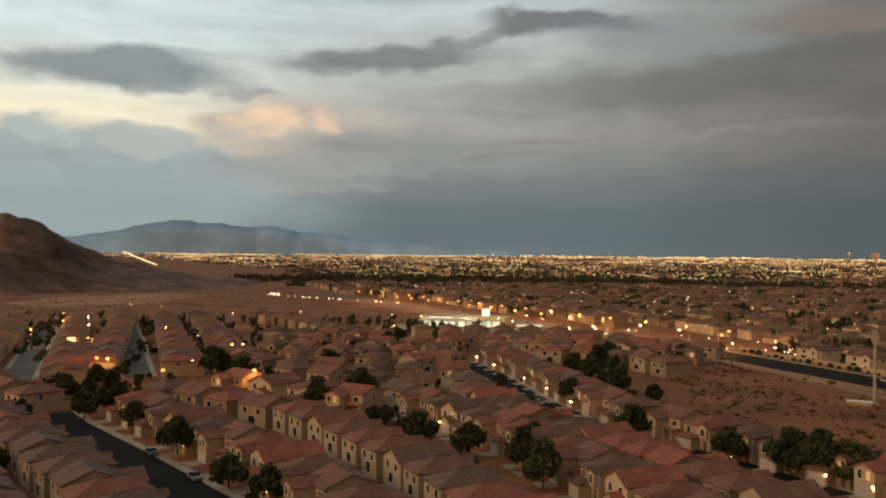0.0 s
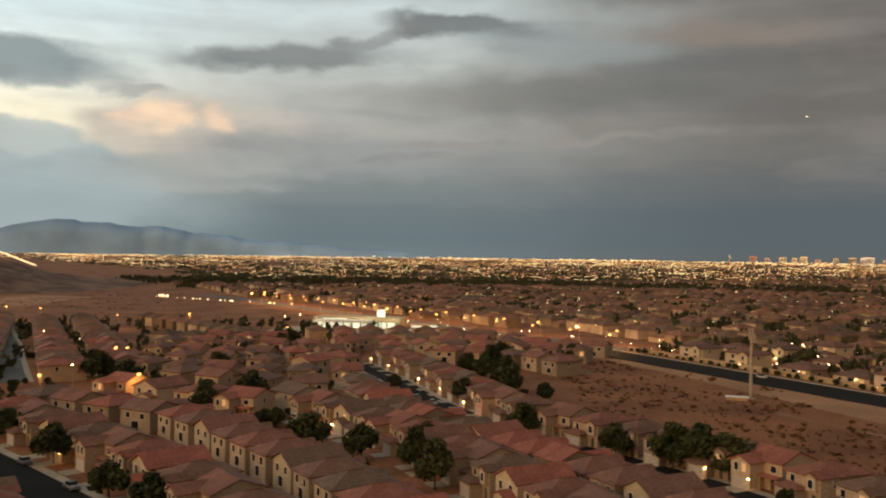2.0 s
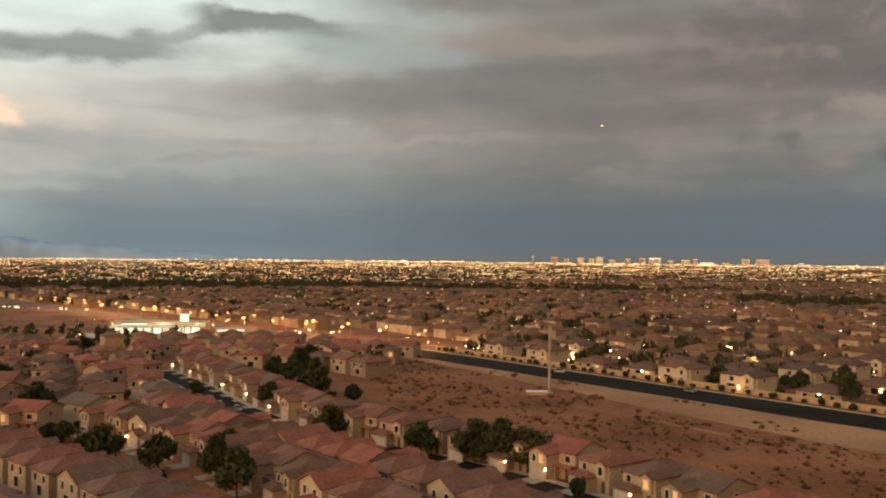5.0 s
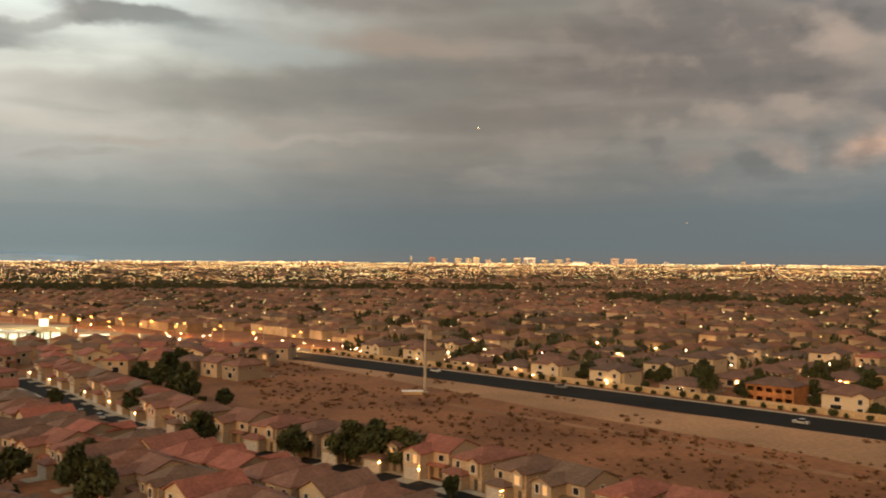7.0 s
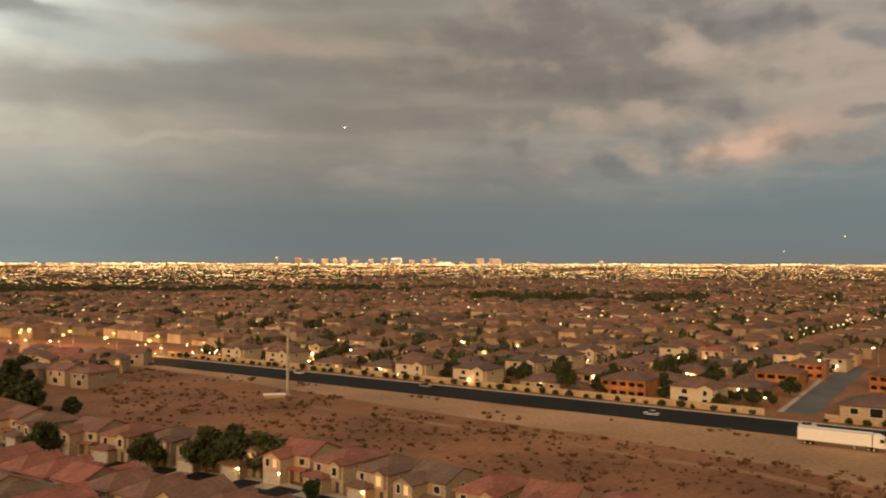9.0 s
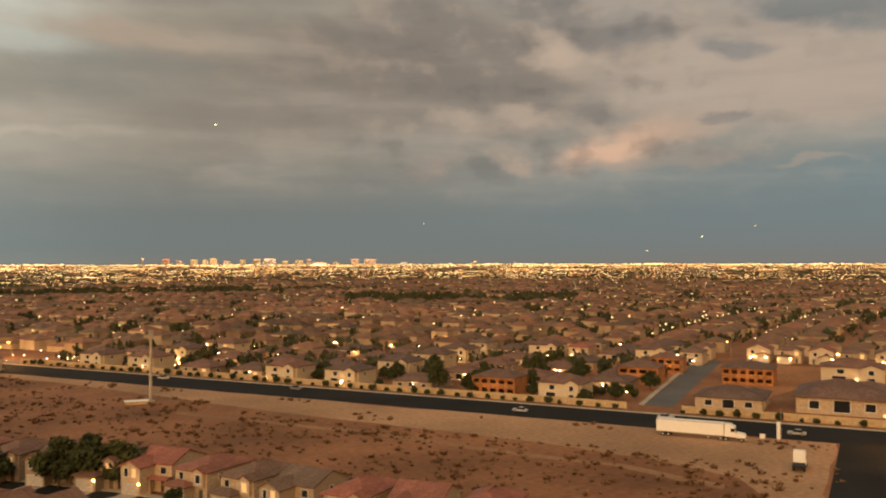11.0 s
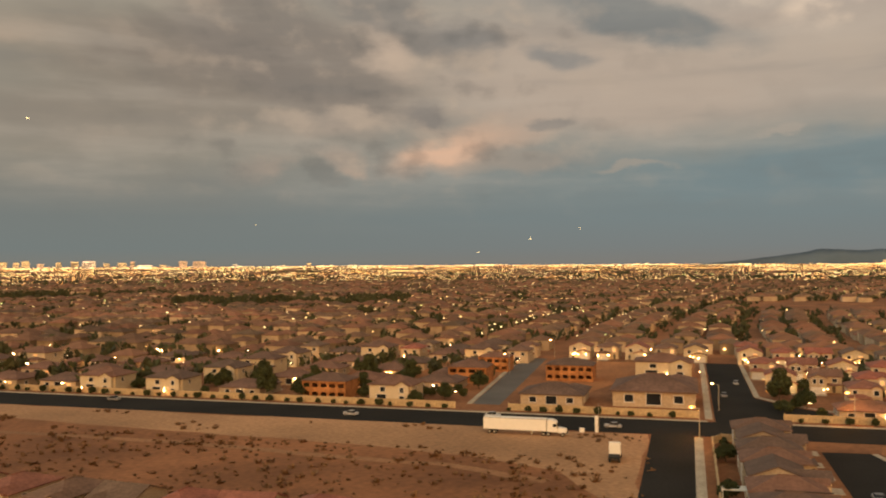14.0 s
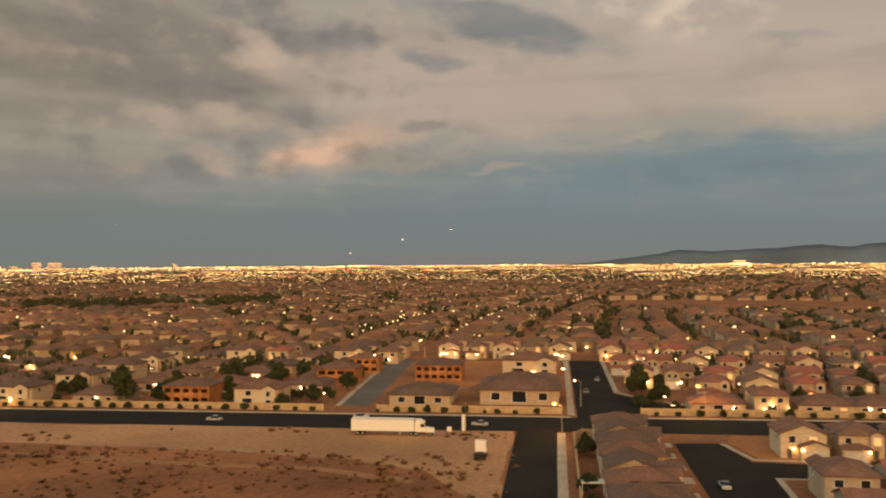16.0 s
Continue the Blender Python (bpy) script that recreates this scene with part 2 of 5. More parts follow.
SOIL = mat("desert_soil", (0.27, 0.111, 0.047), 0.95, 0.42, scale=0.6, big=0.035, bump=0.05)
SAND = mat("graded_dirt", (0.41, 0.22, 0.11), 0.95, 0.3, scale=0.8, big=0.03, bump=0.04)
TRACK = mat("wheel_track", (0.32, 0.158, 0.075), 0.95, 0.3, scale=0.8, big=0.05, bump=0.03)
PAD = mat("red_dirt", (0.36, 0.145, 0.055), 0.95, 0.2, scale=0.7, big=0.06, bump=0.04)
ASPHALT = mat("asphalt", (0.023, 0.021, 0.018), 0.9, 0.3, scale=2.0, big=0.05, bump=0.01, gloss=0.08)
CONCRETE = mat("pale_concrete", (0.44, 0.36, 0.26), 0.85, 0.2, scale=1.5, big=0.2)
WORN_ASPHALT = mat("worn_asphalt", (0.13, 0.115, 0.1), 0.8, 0.25, scale=2.0, big=0.05, bump=0.01)
STUCCO = mat("stucco", (0.34, 0.26, 0.18), 0.95, 0.15, (0.56, 0.42, 0.28), scale=3.0, big=0.15, bump=0.01)
STUCCO_PALE = mat("pale_stucco", (0.5, 0.4, 0.26), 0.95, 0.12, (0.6, 0.48, 0.33), scale=3.0, big=0.15, bump=0.01)
TILE = mat("clay_tile", (0.33, 0.112, 0.074), 0.85, 0.3, (0.165, 0.107, 0.072), scale=1.6, big=0.25, bump=0.06)
TILE_BROWN = mat("brown_tile", (0.2, 0.1, 0.065), 0.85, 0.25, (0.12, 0.078, 0.058), scale=1.6, big=0.25, bump=0.06)
TRIM = mat("painted_trim", (0.66, 0.6, 0.52), 0.7, 0.1, scale=2.0)
PANE = mat("window_glass", (0.02, 0.022, 0.025), 0.12, 0.1, scale=0.5)
GARAGE = mat("garage_paint", (0.5, 0.44, 0.36), 0.7, 0.1, (0.6, 0.54, 0.46), scale=2.0)
DOORWOOD = mat("door_paint", (0.12, 0.07, 0.045), 0.6, 0.15, (0.08, 0.09, 0.08))
OSB = mat("sheathing_board", (0.4, 0.165, 0.06), 0.9, 0.35, scale=1.2, big=0.3)
BLOCK = mat("block_wall", (0.5, 0.36, 0.2), 0.95, 0.2, scale=1.5, big=0.2, bump=0.02)
LEAF = mat("leaf", (0.04, 0.05, 0.018), 0.9, 0.3, (0.065, 0.07, 0.024), scale=1.0, big=0.3)
LEAF_FAR = mat("far_leaf", (0.04, 0.046, 0.02), 0.9, 0.3, (0.065, 0.062, 0.026), scale=0.3, big=0.02, island=True)
BARK = mat("bark", (0.13, 0.085, 0.055), 0.95, 0.3, scale=4.0)
SCRUB = mat("scrub_twigs", (0.15, 0.085, 0.042), 0.95, 0.3, (0.21, 0.11, 0.052), scale=2.0, island=True)
ROCK = mat("hill_rock", (0.19, 0.105, 0.064), 0.95, 0.55, scale=0.05, big=0.011, bump=2.5, fine=0.55)
STEEL = mat("galvanised_steel", (0.42, 0.36, 0.28), 0.6, 0.1, metal=0.2)
WHITE = mat("white_paint", (0.8, 0.75, 0.66), 0.5, 0.04, scale=1.0, fine=0.04)
DARK = mat("black_rubber", (0.02, 0.02, 0.02), 0.7, 0.1)
CARPAINT = mat("car_paint", (0.55, 0.54, 0.52), 0.3, 0.05, (0.06, 0.065, 0.08))
SOLAR = mat("solar_cell", (0.012, 0.014, 0.022), 0.2, 0.1)
FAR_WALL = mat("far_stucco", (0.22, 0.15, 0.09), 0.95, 0.3, (0.62, 0.46, 0.3), scale=0.2, big=0.01, island=True)
FAR_TILE = mat("far_tile", (0.27, 0.118, 0.066), 0.9, 0.4, (0.15, 0.098, 0.06), scale=0.2, big=0.008, island=True)
TOWERGLASS = mat("tower_glass", (0.34, 0.3, 0.24), 0.5, 0.2, (0.42, 0.34, 0.25), scale=0.05)
# blue-grey stands in for distance haze, mixed into the mountains' base colour
HAZY_RANGE_DARK = mat("hazy_range_dark", (0.11, 0.145, 0.175), 1.0, 0.1, scale=0.004, big=0.001)
HAZY_RANGE = mat("hazy_range", (0.4, 0.58, 0.76), 1.0, 0.1, scale=0.004, big=0.001)
AMBER = glowing("amber_lamp", (1.0, 0.42, 0.1), 3.6)
WARM = glowing("warm_lamp", (1.0, 0.48, 0.13), 110)
LIT_PANE = glowing("lit_window", (1.0, 0.6, 0.25), 0.28)
STAIR_LIGHT = glowing("stair_light", (1.0, 0.78, 0.3), 2.2)
RED = glowing("red_lamp", (1.0, 0.05, 0.02), 160)
SHOPFRONT = glowing("lit_canopy", (0.95, 1.0, 0.74), 1.0)
CITY_WARM = glowing("city_warm", (1.0, 0.64, 0.25), 2.0, False)
CITY_WHITE = glowing("city_white", (1.0, 0.78, 0.38), 2.2, False)
CITY_AMBER = glowing("city_amber", (1.0, 0.44, 0.12), 1.8, False)
CITY_GREEN = glowing("city_green", (0.6, 0.7, 0.25), 1.8, False)
SIGN_RED = glowing("city_red", (1.0, 0.35, 0.25), 0.6, False)
TOWER_WARM = glowing("tower_warm", (1.0, 0.72, 0.34), 1.0, False)
TOWER_WHITE = glowing("tower_white", (1.0, 0.8, 0.55), 1.6, False)
TOWER_PINK = glowing("tower_pink", (1.0, 0.66, 0.42), 0.75, False)
YARD = glowing("yard_lamp", (1.0, 0.6, 0.25), 130)


# ---- mesh helpers ----
def part(name, bm, materials, parent=None, label=""):
    me = bpy.data.meshes.new(name)
    bm.to_mesh(me)
    bm.free()
    for m in materials if isinstance(materials, (list, tuple)) else [materials]:
        me.materials.append(m)
    ob = new(name, me)
    if parent:
        ob.parent = parent
    if label:
        ob["label"] = label
    return ob


def from_arrays(name, verts, faces, materials, index=None, smooth=False):
    me = bpy.data.meshes.new(name)
    me.from_pydata([tuple(v) for v in verts], [], [tuple(f) for f in faces])
    for m in materials if isinstance(materials, (list, tuple)) else [materials]:
        me.materials.append(m)
    if index is not None:
        me.polygons.foreach_set("material_index", index)
    if smooth:
        me.polygons.foreach_set("use_smooth", [True] * len(me.polygons))
    me.update()
    return new(name, me)


def box(bm, x0, x1, y0, y1, z0, z1, mi=0, skip=""):
    v = [bm.verts.new((x, y, z)) for z in (z0, z1) for x, y in ((x0, y0), (x1, y0), (x1, y1), (x0, y1))]
    for key, f in (("b", (3, 2, 1, 0)), ("t", (4, 5, 6, 7)), ("f", (0, 1, 5, 4)), ("r", (1, 2, 6, 5)), ("k", (2, 3, 7, 6)), ("l", (3, 0, 4, 7))):
        if key not in skip:
            bm.faces.new([v[i] for i in f]).material_index = mi
    return v


def poly(bm, pts, mi=0):
    f = bm.faces.new([bm.verts.new(p) for p in pts])
    f.material_index = mi
    return f


def tube(bm, p0, p1, r0, r1, n=8, mi=0):
    """A tapered round bar from p0 to p1."""
    a, b = Vector(p0), Vector(p1)
    q = (b - a).to_track_quat("Z", "Y")
    ring = [[bm.verts.new(c + q @ Vector((r * math.cos(6.2832 * i / n), r * math.sin(6.2832 * i / n), 0))) for i in range(n)] for c, r in ((a, r0), (b, r1))]
    for i in range(n):
        bm.faces.new((ring[0][i], ring[0][(i + 1) % n], ring[1][(i + 1) % n], ring[1][i])).material_index = mi
    bm.faces.new(ring[1]).material_index = mi
    bm.faces.new(ring[0][::-1]).material_index = mi


def ball(bm, c, r, mi=0, sub=1, squash=1.0):
    g = bmesh.ops.create_icosphere(bm, subdivisions=sub, radius=r, matrix=Matrix.Translation(c) @ Matrix.Diagonal((1, 1, squash, 1)))
    for v in g["verts"]:
        for f in v.link_faces:
            f.material_index = mi


def SV(s, v):
    """Plan coordinates: s along the avenue, v across it, away from the viewer."""
    return s * 0.3286 + v * 0.9445, -s * 0.9445 + v * 0.3286


def facing(x, y, fx, fy, z=0.0):
    """The pose at (x, y) whose local -y looks along (fx, fy)."""
    return pose(x, y, z, 0, 0, math.degrees(math.atan2(fy, fx)) + 90)


TO_V = (0.9445, 0.3286)
TO_S = (0.3286, -0.9445)
rnd = random.Random(7)


# ---- ground ----
def ground_z(x, y):
    r = math.hypot(x, y)
    return 28.0 * max(0.0, (r - 900) / 3950) ** 1.25


def build_ground():
    radii = [0, 40, 90, 150, 220, 300, 400, 520, 660, 800, 900] + [900 + 3990 * (i / 34) ** 1.4 for i in range(1, 35)]
    n = 240
    verts, faces = [(0, 0, 0)], []
    for r in radii[1:]:
        for i in range(n):
            a = 2 * math.pi * i / n
            x, y = r * math.sin(a), r * math.cos(a)
            verts.append((x, y, ground_z(x, y)))
    for i in range(n):
        faces.append((0, 1 + (i + 1) % n, 1 + i))
    for k in range(len(radii) - 2):
        a, b = 1 + k * n, 1 + (k + 1) * n
        for i in range(n):
            j = (i + 1) % n
            faces.append((a + i, a + j, b + j, b + i))
    tagged(from_arrays("ground", verts, faces, SOIL, smooth=True), "reddish brown desert soil of the valley floor", "ground", kind="structure")


build_ground()


def sheet(name, pts, material, z, label, category, wobble=0.0, step=8.0):
    """A flat irregular patch with a closed outline, lying z above the soil."""
    out = []
    for a, b in zip(pts, pts[1:] + pts[:1]):
        d = math.dist(a, b)
        k = max(1, int(d / step)) if wobble else 1
        for i in range(k):
            t = i / k
            x, y = a[0] + (b[0] - a[0]) * t, a[1] + (b[1] - a[1]) * t
            if wobble:
                q = noise.noise_vector((x * 0.06, y * 0.06, 5.0)) * wobble
                x, y = x + q.x, y + q.y
            out.append((x, y, z))
    bm = bmesh.new()
    poly(bm, out)
    bmesh.ops.triangulate(bm, faces=bm.faces[:])
    bmesh.ops.recalc_face_normals(bm, faces=bm.faces[:])
    if sum(f.normal.z * f.calc_area() for f in bm.faces) < 0:
        bmesh.ops.reverse_faces(bm, faces=bm.faces[:])
    return tagged(part(name, bm, material), label, category, kind="structure")


def strip(line, left, right):
    """The outline of a band along a line of points, from left to right metres beside it."""
    def side(d):
        out = []
        for i, p in enumerate(line):
            a, b = line[max(0, i - 1)], line[min(len(line) - 1, i + 1)]
            L = math.dist(a, b)
            nx, ny = (b[1] - a[1]) / L, -(b[0] - a[0]) / L
            out.append((p[0] + nx * d, p[1] + ny * d))
        return out
    return side(left) + side(right)[::-1]


def kerb(name, line, off, width, height, label, category="kerb", material=None):
    """A raised band of concrete along a line."""
    o = strip(line, off, off + width)
    n = len(line)
    bm = bmesh.new()
    lo, hi = [bm.verts.new((x, y, 0.0)) for x, y in o], [bm.verts.new((x, y, height)) for x, y in o]
    k = len(o)
    for i in range(k):
        j = (i + 1) % k
        bm.faces.new((lo[i], lo[j], hi[j], hi[i]))
    for i in range(n - 1):
        bm.faces.new((hi[i], hi[i + 1], hi[k - 2 - i], hi[k - 1 - i]))
    bmesh.ops.recalc_face_normals(bm, faces=bm.faces[:])
    return tagged(part(name, bm, material or CONCRETE), label, category, kind="structure")


def street(line, half, walks=True, surface=None):
    sheet("road", strip(line, -half, half), surface or ASPHALT, 0.05, "asphalt residential street between houses", "road")
    if walks:
        kerb("pavement", line, half, 1.9, 0.15, "pale concrete pavement beside the street", "pavement")
        kerb("pavement", line, -half - 1.9, 1.9, 0.15, "pale concrete pavement beside the street", "pavement")


# ---- roads, pavements, lots ----
def sv_line(*pts):
    return [SV(s, v) for s, v in pts]


sheet("road", [SV(-352, 233), SV(-352, 253.5), SV(320, 253.5), SV(320, 233)], ASPHALT, 0.05, "wide dark asphalt avenue beside the desert lot", "road")
kerb("kerb", sv_line((-345, 253.5), (6, 253.5)), -1.7, 1.7, 0.15, "pale concrete pavement along the avenue", "pavement")
kerb("kerb", sv_line((23, 253.5), (320, 253.5)), -1.7, 1.7, 0.15, "pale concrete pavement along the avenue", "pavement")
sheet("road", [SV(-8, 60), SV(-8, 233), SV(2.5, 233), SV(2.5, 60)], ASPHALT, 0.054, "dark asphalt side street meeting the avenue", "road")
kerb("pavement", sv_line((3.4, 60), (3.4, 231)), -1.0, 2.0, 0.15, "pale concrete pavement along the side street", "pavement")
sheet("road", [SV(8, 253.5), SV(8, 395), SV(21, 395), SV(21, 300), SV(30, 285), SV(40, 275), SV(40, 263), SV(23, 260), SV(23, 253.5)], ASPHALT, 0.05, "dark asphalt street into the estate", "road")
kerb("pavement", sv_line((6.4, 258), (6.4, 392)), -1.0, 2.0, 0.15, "pale concrete pavement with small lamps", "pavement")
kerb("pavement", sv_line((21.2, 392), (21.2, 302), (30, 287), (42, 276)), -1.6, 1.6, 0.15, "pale concrete pavement round the corner", "pavement")
sheet("road", [SV(-63, 268), SV(-71, 398), SV(-60.5, 398), SV(-54.5, 268)], WORN_ASPHALT, 0.05, "asphalt street between building plots", "road")
kerb("pavement", sv_line((-64, 268), (-72, 397)), -0.8, 1.6, 0.15, "pale concrete pavement", "pavement")
sheet("road", [SV(30, 110), SV(30, 221), SV(40.5, 222), SV(44, 203), SV(90, 199), SV(90, 189), SV(46, 189), SV(42.5, 110)], ASPHALT, 0.05, "dark asphalt cul-de-sac street", "road")
kerb("pavement", sv_line((40.5, 221), (44.5, 204.5), (90, 200.5)), -1.4, 1.4, 0.15, "pale concrete kerb round the plot", "pavement")
kerb("pavement", sv_line((42.8, 110), (46.5, 188), (90, 188.2)), -1.4, 1.4, 0.15, "pale concrete kerb of the street", "pavement")
sheet("plot", [SV(43, 222), SV(46.5, 206), SV(74, 204), SV(74, 231), SV(45, 231)], PAD, 0.04, "bare red dirt building plot", "ground", 1.0)
sheet("plot", [SV(-49, 300), SV(-49, 392), SV(4, 392), SV(4, 350), SV(-22, 335), SV(-30, 300)], PAD, 0.04, "bare orange dirt building site", "ground", 1.5)
sheet("plot", [SV(-110, 330), SV(-110, 392), SV(-66, 392), SV(-66, 300), SV(-84, 300)], PAD, 0.04, "bare orange dirt building site", "ground", 1.5)
sheet("dirt_shoulder", [SV(-330, 226), SV(-250, 222), SV(-190, 214), SV(-120, 206), SV(-75, 204), SV(-45, 197), SV(-25, 187), SV(-14, 166), SV(-8.2, 150), SV(-8.2, 232.8), SV(-330, 232.8)], SAND, 0.03, "pale graded dirt shoulder with wheel tracks", "ground", 2.5)
sheet("dirt_track", strip([SV(-180, 196), SV(-120, 195), SV(-85, 191), SV(-50, 188), SV(-26, 180)], -1.4, 1.8), TRACK, 0.034, "faint pale wheel track across the lot", "ground", 1.5)
sheet("dirt_patch", [(-350, 690), (-300, 655), (-240, 716), (-228, 850), (-285, 872), (-345, 800)], SAND, 0.08, "pale bare flat below the hill", "ground", 9.0, 20)

# streets of the near estate
STREET_A = [(-104, 232), (-93, 216), (-66, 183), (-41, 151), (-22, 124), (-8, 100)]
STREET_B = [(10, 345), (20, 305), (27, 262), (36, 232), (44, 211), (55, 193), (64, 177), (72, 160), (78, 142), (83, 124), (90, 106)]
STREET_C = [(-22, 205), (-10, 190), (1, 172), (11, 152), (20, 132), (28, 112)]
street(STREET_A, 5.0)
street(STREET_B, 4.5)
street(STREET_C, 4.2)
for line in ([(-138, 280), (-166, 350), (-196, 424), (-222, 490)], [(-105, 300), (-128, 360), (-150, 420), (-178, 490), (-198, 545)], [(-60, 290), (-86, 350), (-106, 410), (-124, 470), (-140, 530)]):
    street(line, 4.5, True, WORN_ASPHALT)
# the lit avenue beyond the shops
AVENUE = [(-220, 1060), (-74, 802), (-10, 668), (30, 598), (65, 531), (90, 482), (118, 432), (134, 395)]
sheet("road", strip(AVENUE, -9, 9), WORN_ASPHALT, 0.05, "asphalt avenue under amber street lamps", "road")


# ---- houses ----
def hip_roof(bm, x0, x1, y0, y1, z, pitch=0.36, over=0.55, mi=0):
    x0, x1, y0, y1 = x0 - over, x1 + over, y0 - over, y1 + over
    w, d = x1 - x0, y1 - y0
    h, t = min(w, d) / 2 * pitch, 0.22
    if w >= d:
        r = [(x0 + d / 2, (y0 + y1) / 2), (x1 - d / 2, (y0 + y1) / 2)]
    else:
        r = [((x0 + x1) / 2, y0 + w / 2), ((x0 + x1) / 2, y1 - w / 2)]
    e = [(x0, y0), (x1, y0), (x1, y1), (x0, y1)]
    lo, hi = [bm.verts.new((*p, z - t)) for p in e], [bm.verts.new((*p, z)) for p in e]
    a, b = bm.verts.new((*r[0], z + h)), bm.verts.new((*r[1], z + h))
    fs = [lo[::-1]] + [(lo[i], lo[(i + 1) % 4], hi[(i + 1) % 4], hi[i]) for i in range(4)]
    if w >= d:
        fs += [(hi[0], hi[1], b, a), (hi[1], hi[2], b), (hi[2], hi[3], a, b), (hi[3], hi[0], a)]
    else:
        fs += [(hi[0], hi[1], a), (hi[1], hi[2], b, a), (hi[2], hi[3], b), (hi[3], hi[0], a, b)]
    for f in fs:
        bm.faces.new(f).material_index = mi
    # ridge caps
    tube(bm, (*r[0], z + h), (*r[1], z + h + 0.02), 0.13, 0.13, 5, mi)
    return z + h


def gable_roof(bm, x0, x1, y0, y1, z, pitch=0.36, over=0.5, along="x", mi=0):
    """Two slabs that meet in a ridge along x or y."""
    t = 0.24
    if along == "x":
        m, half = (y0 + y1) / 2, (y1 - y0) / 2
        pts = lambda u, w, zz: (u, w, zz)
        lo, hi = x0 - over, x1 + over
    else:
        m, half = (x0 + x1) / 2, (x1 - x0) / 2
        pts = lambda u, w, zz: (w, u, zz)
        lo, hi = y0 - over, y1 + over
    h = half * pitch
    for sgn in (-1, 1):
        e = m + sgn * (half + over)
        ze = z - over * pitch
        prof = [(e, ze), (m, z + h), (m, z + h + t), (e, ze + t)]
        ring = [[bm.verts.new(pts(u, w, zz)) for w, zz in prof] for u in (lo, hi)]
        fs = [[ring[0][i], ring[0][(i + 1) % 4], ring[1][(i + 1) % 4], ring[1][i]] for i in range(4)] + [ring[0][::-1], ring[1]]
        for f in fs:
            bm.faces.new(f).material_index = mi
    return z + h


def gable_wall(bm, x0, x1, y0, y1, z, pitch=0.36, along="x", mi=0):
    """Fills the two triangles under a gable roof."""
    if along == "x":
        h = (y1 - y0) / 2 * pitch
        for x in (x0, x1):
            poly(bm, [(x, y0, z), (x, y1, z), (x, (y0 + y1) / 2, z + h)], mi)
    else:
        h = (x1 - x0) / 2 * pitch
        for y in (y0, y1):
            poly(bm, [(x0, y, z), (x1, y, z), ((x0 + x1) / 2, y, z + h)], mi)


def window(house, x, y, z, w, h, side, lit=False):
    """A framed window on the front (f), back (k), left (l) or right (r) wall; x runs along the wall, y is the wall's plane."""
    bm = bmesh.new()
    s = -1 if side in "fl" else 1

    def ring(dx, dz, out):
        q = [(x - w / 2 - dx, z - dz), (x + w / 2 + dx, z - dz), (x + w / 2 + dx, z + h + dz), (x - w / 2 - dx, z + h + dz)]
        return [bm.verts.new((a, y + s * out, b) if side in "fk" else (y + s * out, a, b)) for a, b in q]
    rings = [ring(0.16, 0.16, -0.02), ring(0.16, 0.16, 0.1), ring(0, 0, 0.1), ring(0, 0, 0.03)]
    for a, b in zip(rings, rings[1:]):
        for i in range(4):
            bm.faces.new((a[i], a[(i + 1) % 4], b[(i + 1) % 4], b[i]))
    bm.faces.new(rings[3]).material_index = 1
    bmesh.ops.recalc_face_normals(bm, faces=bm.faces[:])
    part("window", bm, [TRIM, LIT_PANE if lit else PANE], house)


def lamp_on_wall(house, x, y, z):
    bm = bmesh.new()
    box(bm, x - 0.1, x + 0.1, y - 0.12, y, z - 0.2, z + 0.2, 0)
    ball(bm, (x, y - 0.32, z), 0.17, 1, 1)
    part("wall_lamp", bm, [DARK, WARM], house, "glowing warm wall lamp")


def garage(house, x0, x1, y, z=0.0):
    bm = bmesh.new()
    for i in range(4):
        box(bm, x0, x1, y - 0.06, y + 0.02, 0.06 + i * 0.56, 0.06 + i * 0.56 + 0.52, 0)
    part("garage_door", bm, GARAGE, house)
    bm = bmesh.new()
    box(bm, x0 - 0.2, x1 + 0.2, y - 3.6, y - 0.02, 0.0, 0.06)
    part("driveway", bm, CONCRETE, house, "pale concrete driveway")


def front_door(house, x, y):
    bm = bmesh.new()
    box(bm, x - 0.5, x + 0.5, y - 0.05, y + 0.02, 0.1, 2.2)
    part("door", bm, DOORWOOD, house)


def house_base(label, group):
    e = new("house")
    return tagged(e, label, "house", group)


